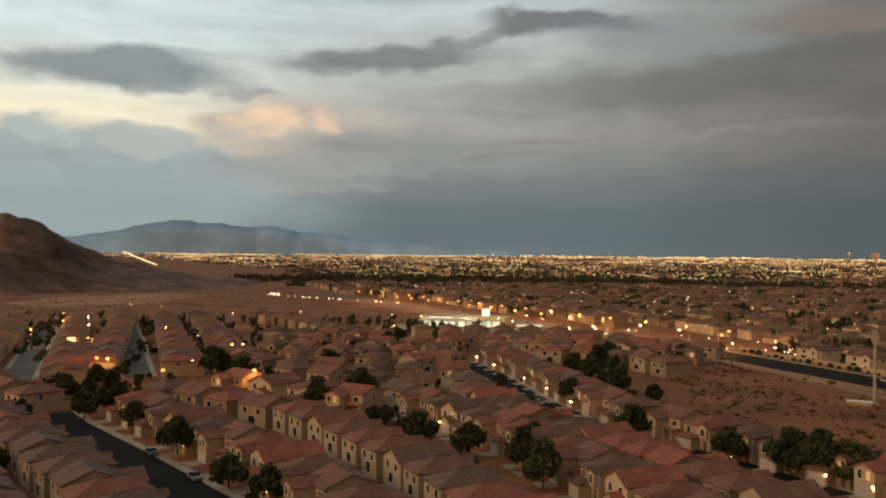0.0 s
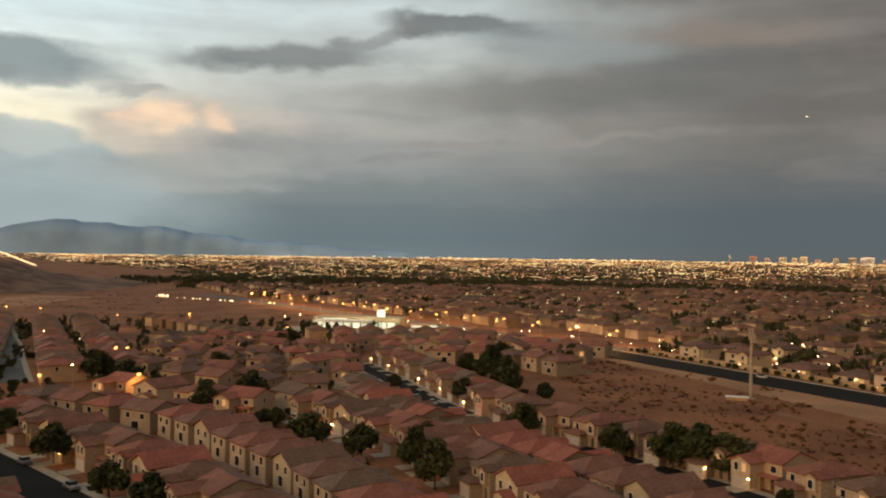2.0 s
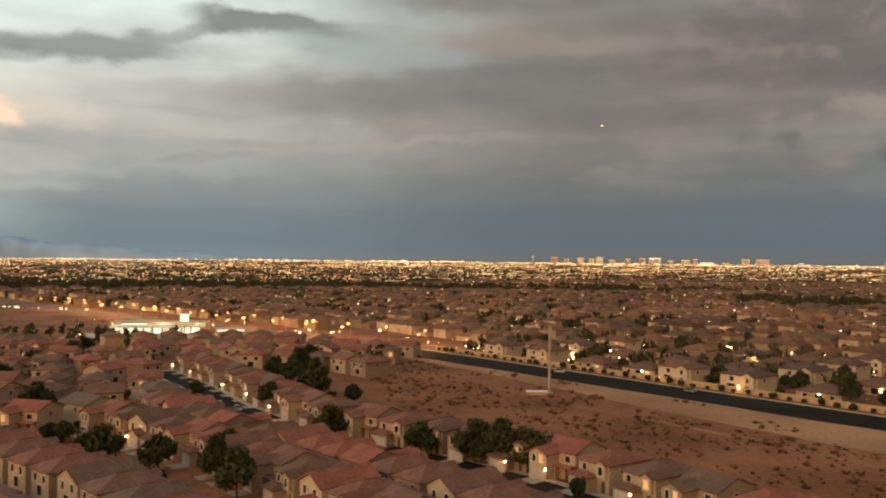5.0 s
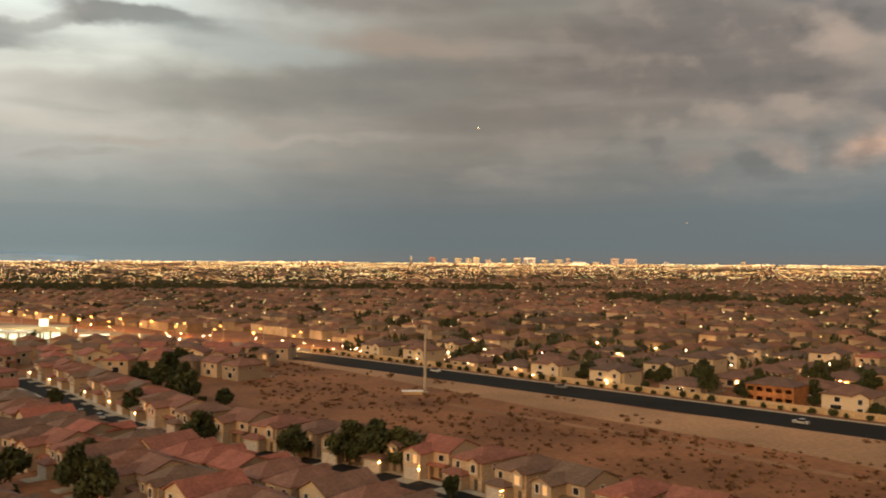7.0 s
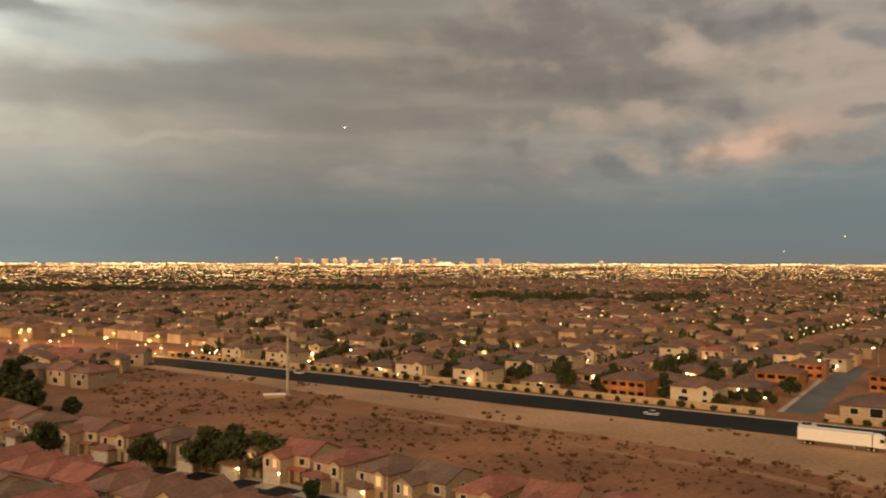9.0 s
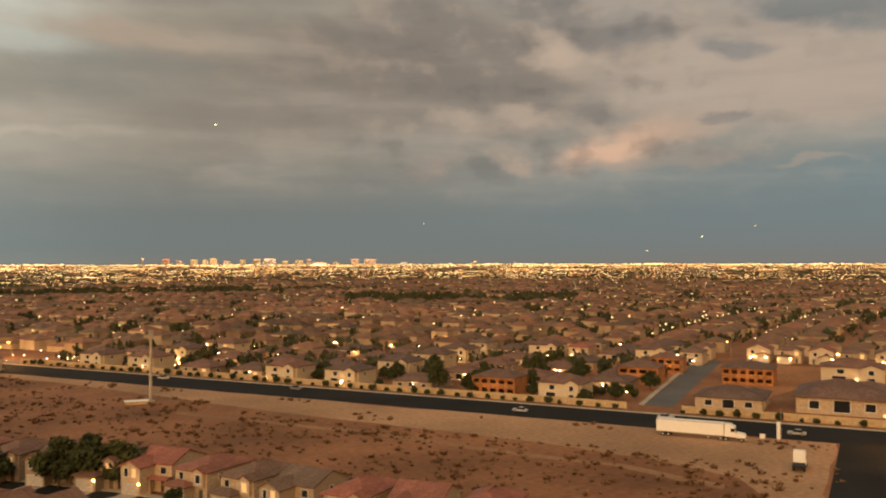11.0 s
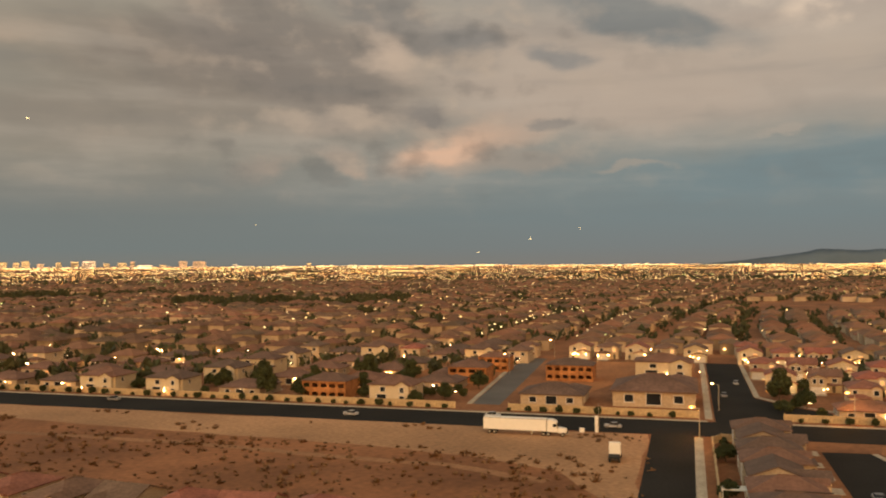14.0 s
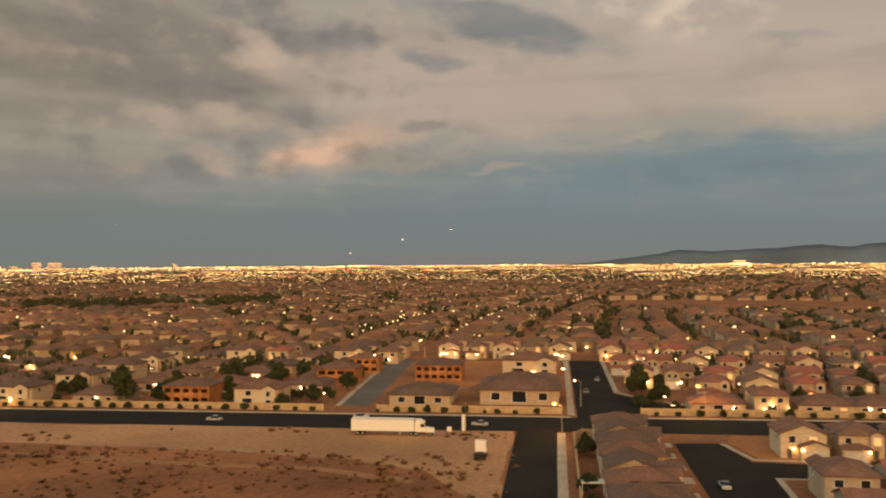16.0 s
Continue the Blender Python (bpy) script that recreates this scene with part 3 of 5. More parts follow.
def build_house(style, lit):
    """Two-storey and one-storey stucco houses; the front looks along local -y."""
    style, brown = style.split("_")[0], style in ("low", "villa", "hip_brown", "cross_brown")
    pale = style in ("gable", "villa")
    tone = "pale" if pale else "tan"
    glowtxt = ", lamps lit" if lit else ""
    wall, roof = bmesh.new(), bmesh.new()
    wm = STUCCO_PALE if pale else STUCCO
    wins = []
    if style == "hip":
        box(wall, -4.6, 4.6, -5.5, 6.5, 0, 5.5, 0, "b")
        hip_roof(roof, -4.6, 4.6, -5.5, 6.5, 5.5)
        box(wall, -4.6, 1.0, -8.0, -5.5, 0, 3.0, 0, "b")
        hip_roof(roof, -4.6, 1.0, -8.0, -5.2, 3.0, 0.4, 0.45)
        box(wall, 1.6, 4.2, -6.3, -5.5, 2.9, 5.6, 0)
        gable_wall(wall, 1.6, 4.2, -6.3, -5.5, 5.6, 0.5, "y")
        gable_roof(roof, 1.6, 4.2, -6.3, -3.0, 5.6, 0.5, 0.35, "y")
        gx, gy, dx, dy = (-4.0, 0.4), -8.0, 2.9, -5.5
        wins = [(-2.8, -5.5, 3.6, 1.2, 1.2, "f"), (2.9, -6.3, 3.5, 1.3, 1.5, "f"), (-2.2, 6.5, 3.4, 1.5, 1.3, "k"), (2.2, 6.5, 3.4, 1.5, 1.3, "k"), (0, 6.5, 0.9, 2.4, 1.9, "k"), (1.0, -4.6, 3.6, 0.9, 1.2, "l"), (-2.0, 4.6, 3.6, 0.9, 1.2, "r")]
    elif style == "gable":
        box(wall, -4.8, 4.8, -5.5, 6.0, 0, 5.4, 0, "b")
        gable_wall(wall, -4.8, 4.8, -5.5, 6.0, 5.4, 0.4, "y")
        gable_roof(roof, -4.8, 4.8, -5.5, 6.0, 5.4, 0.4, 0.5, "y")
        box(wall, -1.0, 4.8, -7.6, -5.5, 0, 3.0, 0, "b")
        gable_wall(wall, -1.0, 4.8, -7.6, -5.5, 3.0, 0.36, "y")
        gable_roof(roof, -1.0, 4.8, -7.6, -5.6, 3.0, 0.36, 0.4, "y")
        gx, gy, dx, dy = (-0.4, 4.2), -7.6, -3.0, -5.5
        wins = [(-2.4, -5.5, 3.5, 1.3, 1.4, "f"), (2.0, -5.5, 3.6, 1.5, 1.2, "f"), (-2.2, 6.0, 3.5, 1.3, 1.3, "k"), (2.2, 6.0, 3.5, 1.3, 1.3, "k"), (0.5, 6.0, 0.9, 2.2, 1.8, "k"), (-1.5, -4.8, 3.6, 0.9, 1.1, "l"), (1.5, 4.8, 3.6, 0.9, 1.1, "r")]
    elif style == "cross":
        box(wall, -5.0, 5.0, -3.5, 6.0, 0, 5.4, 0, "b")
        gable_wall(wall, -5.0, 5.0, -3.5, 6.0, 5.4, 0.38, "x")
        gable_roof(roof, -5.0, 5.0, -3.5, 6.0, 5.4, 0.38, 0.45, "x")
        box(wall, -5.0, 0.2, -7.4, -3.5, 0, 5.2, 0, "b")
        gable_wall(wall, -5.0, 0.2, -7.4, -3.5, 5.2, 0.42, "y")
        gable_roof(roof, -5.0, 0.2, -7.4, -0.6, 5.2, 0.42, 0.45, "y")
        gable_roof(roof, 0.4, 5.0, -5.2, -3.6, 2.8, 0.3, 0.3, "x")
        box(wall, 0.4, 0.7, -5.2, -4.9, 0, 2.8, 0, "b")
        box(wall, 4.7, 5.0, -5.2, -4.9, 0, 2.8, 0, "b")
        gx, gy, dx, dy = (-4.6, -0.2), -7.4, 2.6, -3.5
        wins = [(-3.5, -7.4, 3.4, 1.0, 1.5, "f"), (-1.4, -7.4, 3.4, 1.0, 1.5, "f"), (2.8, -3.5, 3.5, 1.5, 1.2, "f"), (-2.4, 6.0, 3.4, 1.4, 1.3, "k"), (2.4, 6.0, 3.4, 1.4, 1.3, "k"), (0, 6.0, 0.9, 2.4, 1.8, "k"), (1.2, 5.0, 3.5, 0.9, 1.2, "r"), (1.2, -5.0, 3.5, 0.9, 1.2, "l")]
    elif style == "low":
        box(wall, -7.5, 7.5, -5.0, 6.5, 0, 3.0, 0, "b")
        hip_roof(roof, -7.5, 7.5, -5.0, 6.5, 3.0, 0.36, 0.6)
        box(wall, -7.5, -1.0, -8.5, -5.0, 0, 3.0, 0, "b")
        hip_roof(roof, -7.5, -1.0, -8.5, -2.0, 3.004, 0.36, 0.6)
        gx, gy, dx, dy = (-6.8, -1.8), -8.5, 1.0, -5.0
        wins = [(4.5, -5.0, 0.9, 2.0, 1.4, "f"), (-4.5, 6.5, 0.9, 1.6, 1.3, "k"), (0.0, 6.5, 0.5, 2.6, 2.0, "k"), (4.5, 6.5, 0.9, 1.6, 1.3, "k"), (1.0, 7.5, 0.9, 1.4, 1.2, "r"), (2.0, -7.5, 0.9, 1.4, 1.2, "l")]
    else:  # villa
        box(wall, -7.0, 7.0, -4.5, 7.0, 0, 5.8, 0, "b")
        hip_roof(roof, -7.0, 7.0, -4.5, 7.0, 5.8, 0.38, 0.6)
        box(wall, 0.5, 7.0, -9.0, -4.5, 0, 3.1, 0, "b")
        hip_roof(roof, 0.5, 7.0, -9.0, -4.0, 3.1, 0.36, 0.5)
        box(wall, -6.4, -1.8, 7.0, 8.4, 0, 5.6, 0, "b")
        gable_wall(wall, -6.4, -1.8, 7.0, 8.4, 5.6, 0.55, "y")
        gable_roof(roof, -6.4, -1.8, 4.0, 8.4, 5.6, 0.55, 0.4, "y")
        gx, gy, dx, dy = (1.2, 6.3), -9.0, -2.0, -4.5
        wins = [(-4.5, -4.5, 3.6, 1.8, 1.4, "f"), (2.0, -4.5, 3.9, 1.8, 1.2, "f"), (-4.1, 8.4, 3.6, 1.2, 1.5, "k"), (2.6, 7.0, 3.6, 1.6, 1.4, "k"), (-4.1, 8.4, 0.9, 1.6, 1.6, "k"), (3.0, 7.0, 0.7, 3.0, 2.0, "k"), (2.0, 7.0, 3.6, 1.0, 1.3, "r"), (3.0, -7.0, 3.6, 1.0, 1.3, "l")]
    kinds = {"hip": "stucco two-storey house with a clay tile hip roof", "gable": "stucco two-storey house with a gabled tile roof", "cross": "stucco two-storey house with crossing tile gables",
             "low": "stucco single-storey house under a brown tile roof", "villa": "stucco large house with brown roof tiles"}
    e = house_base(f"{tone} {kinds[style]}{glowtxt}", "estate houses")
    part("wall", wall, wm, e)
    part("roof", roof, TILE_BROWN if brown else TILE, e)
    for i, w in enumerate(wins):
        window(e, *w, lit=lit and i == 1)
    garage(e, gx[0], gx[1], gy)
    front_door(e, dx, dy)
    if lit:
        lamp_on_wall(e, gx[0] - 0.35 if style in ("gable", "villa") else gx[1] + 0.35, gy, 2.3)
        if style in ("low", "villa", "gable"):
            lamp_on_wall(e, dx + 0.9, dy, 2.2)
    return e


PROTO = {}
NEAR = 425
FAR_HOUSES = []
TAKEN = []


YARD_LAMPS = []
r_lamp = random.Random(31)


def patio_lamps(x, y, fx, fy, style):
    """Garden or porch lamps close to the wall that looks towards the lot."""
    front = fx * x + fy * y < 0
    for _ in range(r_lamp.choice((0, 1, 2, 2, 3))):
        a = r_lamp.uniform(-4.5, 4.5)
        d = {"low": 9.4, "hip": 8.9, "gable": 8.5, "cross": 8.3, "villa": 9.9}[style] if front else -{"low": 7.4, "hip": 7.4, "gable": 6.9, "cross": 6.9, "villa": 9.2}[style]
        YARD_LAMPS.append((x + fx * d - fy * a, y + fy * d + fx * a, r_lamp.uniform(1.6, 2.6), r_lamp.choice((0.12, 0.15, 0.18, 0.2))))


def place_house(x, y, fx, fy, style, lit=False, wide=1.0):
    TAKEN.append((x, y))
    if x * TO_V[0] + y * TO_V[1] > 255:
        patio_lamps(x, y, fx, fy, style)
    if math.hypot(x, y) > NEAR or (x < -150 and y > 300):
        FAR_HOUSES.append((x, y, math.atan2(fy, fx) + 1.571, 14 if style in ("low", "villa") else 10, 13, 3.0 if style == "low" else 5.4, lit))
        return None
    m = facing(x, y, fx, fy)
    key = (style, lit)
    if key not in PROTO:
        PROTO[key] = build_house(style, lit)
        PROTO[key].matrix_basis = m
        made = PROTO[key]
    else:
        made = copy_thing(PROTO[key], m)
    made.scale = (wide, 1.0, 1.0)
    return made


def along(line, n):
    """n points at even steps along a line, each with the unit direction there."""
    seg = [math.dist(a, b) for a, b in zip(line, line[1:])]
    total = sum(seg)
    for i in range(n):
        d, k = total * i / max(1, n - 1), 0
        while k < len(seg) - 1 and d > seg[k]:
            d -= seg[k]
            k += 1
        a, b = line[k], line[k + 1]
        u = ((b[0] - a[0]) / seg[k], (b[1] - a[1]) / seg[k])
        yield a[0] + u[0] * d, a[1] + u[1] * d, u[0], u[1]


def row(line, n, turn, styles, lit="", wide=1.0):
    """A row of n houses; turn +1 fronts to the right of the line, -1 to its left; lit: one letter a house, y for lamps on."""
    for i, (x, y, ux, uy) in enumerate(along(line, n)):
        if math.dist((x, y), (29.5, 199)) < 4.6:
            continue  # an open yard between two houses
        place_house(x, y, uy * turn, -ux * turn, styles[i % len(styles)], lit[i:i + 1] == "y", wide)


HGC = ("hip", "cross", "gable", "hip", "cross")
# along the lot, fronts towards the viewer
row([(22, 350), (37, 287), (46, 238), (50, 224)], 12, 1, ("hip", "cross", "hip"), "ynynnynynynn", 0.88)
row([(57, 209), (66, 193), (74, 180), (82, 166), (88, 152), (92, 138), (96, 122), (101, 108), (107, 95)], 12, 1, ("cross", "hip", "hip", "cross", "hip"), "nnynyynyynyn", 0.86)
# across that street, backs to the viewer
row([(10, 250), (18, 221), (29, 198), (40, 178), (48, 158), (55, 141), (62, 122), (67, 108)], 19, -1, ("hip", "hip", "gable", "hip", "hip", "cross"), "", 0.74)
row([(-3, 232), (8, 214), (18, 196), (26, 176), (33, 154), (40, 134), (47, 114)], 15, 1, ("cross", "hip", "gable", "hip"), "nnynnnnynnnynnn", 0.76)
row([(-34, 214), (-20, 193), (-10, 176), (0, 158), (8, 140), (15, 121)], 12, -1, ("hip", "hip", "gable", "hip"), "", 0.78)
row([(-78, 226), (-64, 208), (-48, 190), (-34, 172), (-22, 153), (-10, 132), (-2, 116)], 13, 1, ("hip", "cross", "hip", "gable"), "nynnynnnynnyn", 0.84)
row([(-110, 210), (-94, 191), (-78, 172), (-63, 153), (-49, 134), (-37, 114)], 13, -1, ("hip", "hip", "cross"), "", 0.8)
row([(-122, 196), (-108, 179), (-92, 160), (-77, 141), (-64, 122)], 10, 1, ("hip", "cross"), "", 0.8)
# the middle of the near estate
row([(-76, 246), (-58, 232), (-44, 222)], 4, -1, ("hip", "cross"), "nnyn")
row([(-62, 268), (-40, 250), (-22, 238), (-10, 246)], 5, 1, ("cross", "gable", "hip"), "ynnyn")
row([(-48, 290), (-28, 274), (-8, 266), (8, 268)], 5, -1, ("hip", "cross"), "nynnn")
row([(-64, 312), (-40, 300), (-14, 292), (4, 292)], 6, 1, ("hip", "hip", "cross"), "nnynny")
row([(-56, 336), (-34, 326), (-10, 318), (2, 330)], 5, -1, ("hip", "cross"), "")
row([(-70, 362), (-46, 352), (-22, 344), (-2, 352)], 6, 1, ("hip", "cross"), "nynnyn")
row([(-72, 392), (-46, 384), (-20, 376), (4, 384)], 6, 1, ("hip", "cross"), "nnynnn")
row([(-80, 424), (-54, 416), (-28, 410)], 5, 1, ("cross", "hip"), "ynnyn")
for k, (a, b) in enumerate((((-154, 276), (-238, 490)), ((-124, 284), (-208, 496)), ((-119, 300), (-196, 540)), ((-92, 306), (-166, 520)), ((-75, 320), (-150, 535)), ((-46, 440), (-112, 540)))):
    n = int(math.dist(a, b) / 12.5)
    row([a, b], n, 1 if k % 2 else -1, HGC[k % 3:] + HGC[:2], "".join(rnd.choice("nnnnny") for _ in range(n)))
row([(-176, 262), (-268, 486)], 18, 1, HGC, "nnnynnnnynnnnnynnn")
row([(-205, 256), (-296, 470)], 17, -1, HGC, "nnnynnnynnnnnyn")
row([(-215, 330), (-325, 560)], 18, 1, HGC, "nnnynynnynnynyn")
row([(-110, 236), (-146, 268)], 4, 1, HGC, "ynyn")

# between the shops and the lot
row([(46, 352), (62, 344), (78, 330), (84, 316)], 5, -1, ("hip", "cross"), "nynnn")
row([(24, 372), (48, 376), (76, 366), (100, 352)], 7, 1, ("hip", "gable", "cross"), "nnynyny")
row([(10, 398), (36, 402), (64, 398), (92, 386), (114, 372)], 9, -1, ("cross", "hip"), "nynnynnyn")
row([(4, 424), (30, 430), (58, 424), (84, 412)], 7, 1, ("hip", "cross"), "ynnynyn")
row([(-10, 450), (20, 456), (50, 450), (72, 440)], 7, -1, ("hip", "cross"), "nynnyny")

# beyond the avenue
for s, v, style, lit in ((-289, 268, "villa", 0), (-263, 269, "villa", 1), (-236, 270, "low", 1), (-212, 271, "low", 1), (-193, 268, "villa", 0), (-167, 268, "villa", 1), (-141, 271, "low", 0), (-88, 270, "villa", 0)):
    place_house(*SV(s, v), *TO_V, style, bool(lit))
gabled = place_house(*SV(-8, 350), *TO_V, "villa", True)
gabled.scale = (1.45, 1.1, 1.05)
big = place_house(*SV(-9, 288), *TO_V, "low", False)
long_low = place_house(*SV(-39, 278), *TO_V, "low", False)
long_low.scale = (1.25, 1.25, 1.2)
big.scale = (1.6, 2.1, 1.65)
row([SV(-46, 408), SV(4, 406)], 5, 1, ("gable", "hip"), "yynyy")
row([SV(-46, 440), SV(60, 438)], 9, -1, ("hip", "cross"), "nynynnyny")
for v, lit in ((300, 1), (326, 0), (352, 1)):
    n = 9
    row([SV(-300, v), SV(-82, v - 2)], n, -1 if v != 326 else 1, ("low", "villa", "low", "low"), "".join(rnd.choice("nyy") for _ in range(n)))
for v, turn in ((384, -1), (404, 1), (440, -1)):
    row([SV(-330, v), SV(-70, v)], 17, turn, ("villa", "hip", "low"), "".join(rnd.choice("nny") for _ in range(17)))
row([SV(31, 322), SV(140, 314)], 9, 1, ("gable", "cross", "hip"), "ynyynynny")
row([SV(52, 296), SV(150, 290)], 8, 1, ("hip", "gable", "hip"), "nynyynyn")
row([SV(48, 270), SV(150, 268)], 8, -1, ("low", "hip", "low"), "nnynnnyn")
row([SV(28, 356), SV(150, 350)], 10, 1, ("hip", "cross", "gable"), "ynynynynyn")
row([SV(26, 398), SV(160, 396)], 11, 1, ("gable", "hip", "cross"), "yynyynynyyn")
row([SV(26, 424), SV(170, 424)], 12, -1, ("hip", "gable", "cross"), "nnynnynynnyn")
# between the side street and the cul-de-sac, and across it
row([SV(17.5, 120), SV(17.5, 221)], 10, 1, ("hip_brown", "hip_brown", "cross_brown"), "")
row([SV(56, 213), SV(92, 212)], 4, 1, ("gable", "hip"), "yyny")
row([SV(54, 176), SV(100, 174)], 5, -1, ("hip", "cross", "hip"), "nnyny")
row([SV(52, 152), SV(100, 150)], 5, 1, ("cross", "hip"), "nynny")


# ---- houses under construction ----
def frame_house(x, y, fx, fy, w, d):
    """A house shell of orange boards with open window holes and a bare roof."""
    e = tagged(new("unfinished_house"), "unfinished house of orange sheathing boards without windows", "house", "houses under construction")
    e.matrix_basis = facing(x, y, fx, fy)
    bm = bmesh.new()
    for side in (-1, 1):
        yy = side * d / 2
        for z0 in (0.0, 2.8):
            box(bm, -w / 2, w / 2, yy - 0.1, yy + 0.1, z0, z0 + 0.9)
            box(bm, -w / 2, w / 2, yy - 0.1, yy + 0.1, z0 + 2.2, z0 + 2.8)
            k = max(3, int(w / 2.4))
            for i in range(k):
                xx = -w / 2 + w * i / (k - 1)
                box(bm, max(-w / 2, xx - 0.5), min(w / 2, xx + 0.5), yy - 0.1, yy + 0.1, z0 + 0.9, z0 + 2.2)
        box(bm, side * w / 2 - 0.1, side * w / 2 + 0.1, -d / 2 + 0.1, d / 2 - 0.1, 0, 5.6)
    box(bm, -w / 2 + 0.1, w / 2 - 0.1, -d / 2 + 0.1, d / 2 - 0.1, 2.7, 2.8)
    part("wall", bm, OSB, e)
    bm = bmesh.new()
    hip_roof(bm, -w / 2, w / 2, -d / 2, d / 2, 5.85, 0.34, 0.4)
    part("roof", bm, OSB if w < 12 else TILE_BROWN, e)
    bm = bmesh.new()
    for i in range(5):
        box(bm, -w / 2 + i * w / 4 - 0.06, -w / 2 + i * w / 4 + 0.06, -d / 2 - 1.2, -d / 2 - 1.08, 0, 5.4)
    for z in (1.9, 3.8, 5.3):
        box(bm, -w / 2 - 0.1, w / 2 + 0.1, -d / 2 - 1.24, -d / 2 - 1.05, z, z + 0.12)
    part("scaffold", bm, OSB, e)
    TAKEN.append((x, y))


frame_house(*SV(-112, 272), *TO_V, 15, 11)
frame_house(*SV(-41, 332), *TO_V, 17, 11)
frame_house(*SV(-76, 318), *TO_V, 14, 11)
frame_house(*SV(-74, 352), *TO_V, 12, 10)


# ---- perimeter walls ----
def block_wall(line, h=1.9, label="tan block wall round the estate"):
    e = tagged(new("garden_wall"), label, "wall", kind="structure")
    total = sum(math.dist(a, b) for a, b in zip(line, line[1:]))
    n = max(2, int(total / 6))
    pts = [(x, y) for x, y, _, _ in along(line, n)]
    for a, b in zip(pts, pts[1:]):
        L, ang = math.dist(a, b), math.atan2(b[1] - a[1], b[0] - a[0])
        bm = bmesh.new()
        box(bm, 0.2, L - 0.2, -0.1, 0.1, 0, h)
        box(bm, 0.15, L - 0.15, -0.14, 0.14, h, h + 0.1)
        box(bm, -0.2, 0.2, -0.2, 0.2, 0, h + 0.25)
        ob = part("wall_panel", bm, BLOCK, e)
        ob.matrix_basis = Matrix.Translation((a[0], a[1], 0)) @ Matrix.Rotation(ang, 4, "Z")


block_wall(sv_line((-330, 259.5), (-66, 259.5)))
block_wall(sv_line((-50, 259.5), (4, 259.5)))
block_wall(sv_line((26, 259.5), (200, 259.5)))
block_wall([(33, 345), (48, 286), (58, 240), (68, 210), (80, 190), (92, 172), (99, 154), (104, 138), (108, 122), (114, 106)], 1.7, "low tan block wall behind the back gardens")
block_wall(sv_line((6.5, 120), (6.5, 228), (28, 229.5)), 1.7, "tan block wall beside the side street")


# ---- trees ----
def build_tree(seed, height, spread, leaves, label, name="tree", group="garden trees"):
    r = random.Random(seed)
    e = tagged(new(name), label, name, group)
    bm = bmesh.new()
    top = height * 0.42
    tube(bm, (0, 0, 0), (0.1, 0.05, top), 0.2, 0.1, 7)
    knots = []
    for i in range(6):
        a, z = i * 1.05 + r.random(), top * (0.55 + 0.4 * r.random())
        q = (math.cos(a) * spread * 0.6, math.sin(a) * spread * 0.6, z + height * 0.3 * r.random() + 0.4)
        tube(bm, (0.03, 0.02, z * 0.9), q, 0.08, 0.03, 5)
        knots.append(q)
    knots.append((0, 0, height * 0.85))
    part("trunk", bm, BARK, e)
    bm = bmesh.new()
    for q in knots:
        rad = spread * (0.42 + 0.25 * r.random())
        for _ in range(leaves // len(knots)):
            d = Vector((r.gauss(0, 1), r.gauss(0, 1), r.gauss(0, 0.8))).normalized() * rad * (0.45 + 0.6 * r.random())
            c = Vector(q) + d
            if c.z < height * 0.1:
                continue
            t = Vector((r.gauss(0, 1), r.gauss(0, 1), r.gauss(0, 1))).normalized()
            u = t.orthogonal().normalized()
            w, s = t.cross(u), 0.28 + 0.36 * r.random()
            poly(bm, [c - u * s, c + w * s * 0.6 + t * 0.06, c + u * s, c - w * s * 0.6 + t * 0.05])
    part("crown", bm, LEAF, e)
    return e


TREES = [build_tree(1, 7.5, 3.6, 1500, "dark green broad garden tree"), build_tree(2, 5.5, 2.7, 1000, "dark green small garden tree"), build_tree(3, 9.0, 3.2, 1500, "tall dark green garden tree"), build_tree(4, 2.6, 1.3, 420, "small dark green rounded garden shrub", "shrub", "garden shrubs")]
TREE_AT = [False] * 4


def tree(x, y, k, s=1.0):
    m = pose(x, y, 0, 0, 0, rnd.uniform(0, 360))
    if not TREE_AT[k]:
        TREE_AT[k] = True
        TREES[k].matrix_basis = m
        return
    o = copy_thing(TREES[k], m)
    o.scale = (s * rnd.uniform(0.9, 1.15), s * rnd.uniform(0.9, 1.15), s * rnd.uniform(0.85, 1.15))


for x, y, k in ((61, 183.5, 0), (70, 174, 0), (74.5, 170, 0), (78, 166, 0), (45.5, 208, 0), (91.5, 129, 3), (97, 351, 0), (63, 257, 1), (57.5, 323, 0), (61, 335, 0), (20, 186, 1), (-5, 197, 0), (16.5, 175, 2), (19, 161, 2), (17, 179, 1), (6, 186, 1), (-56.5, 186, 0), (-34.5, 240, 0),
                (38, 254, 1), (-106.5, 246, 0), (-110, 251, 0), (-92, 224, 1), (-87, 229, 2), (-82, 308, 2), (-78, 302, 0), (-67, 295, 0), (-74, 210, 1), (-39, 160, 1), (-30, 151, 1), (-22, 415, 0), (-42, 317, 0), (-24, 388, 0), (78, 143, 3), (-24, 261, 0), (52, 300, 0), (48, 312, 0), (57, 286, 2), (54, 270, 0), (66, 345, 0)):
    tree(x, y, k, 1.2)
for i in range(16):
    s, v = rnd.uniform(8, 15), rnd.uniform(130, 228)
    tree(*SV(rnd.uniform(7.5, 10), v), rnd.choice((1, 3, 3, 3)), 0.7)
for i in range(64):
    s = -325 + i * 5.1
    if -66 < s < -50 or s > -2:
        continue
    tree(*SV(s + rnd.uniform(-1, 1), 257.4), 3, rnd.uniform(0.4, 0.85))
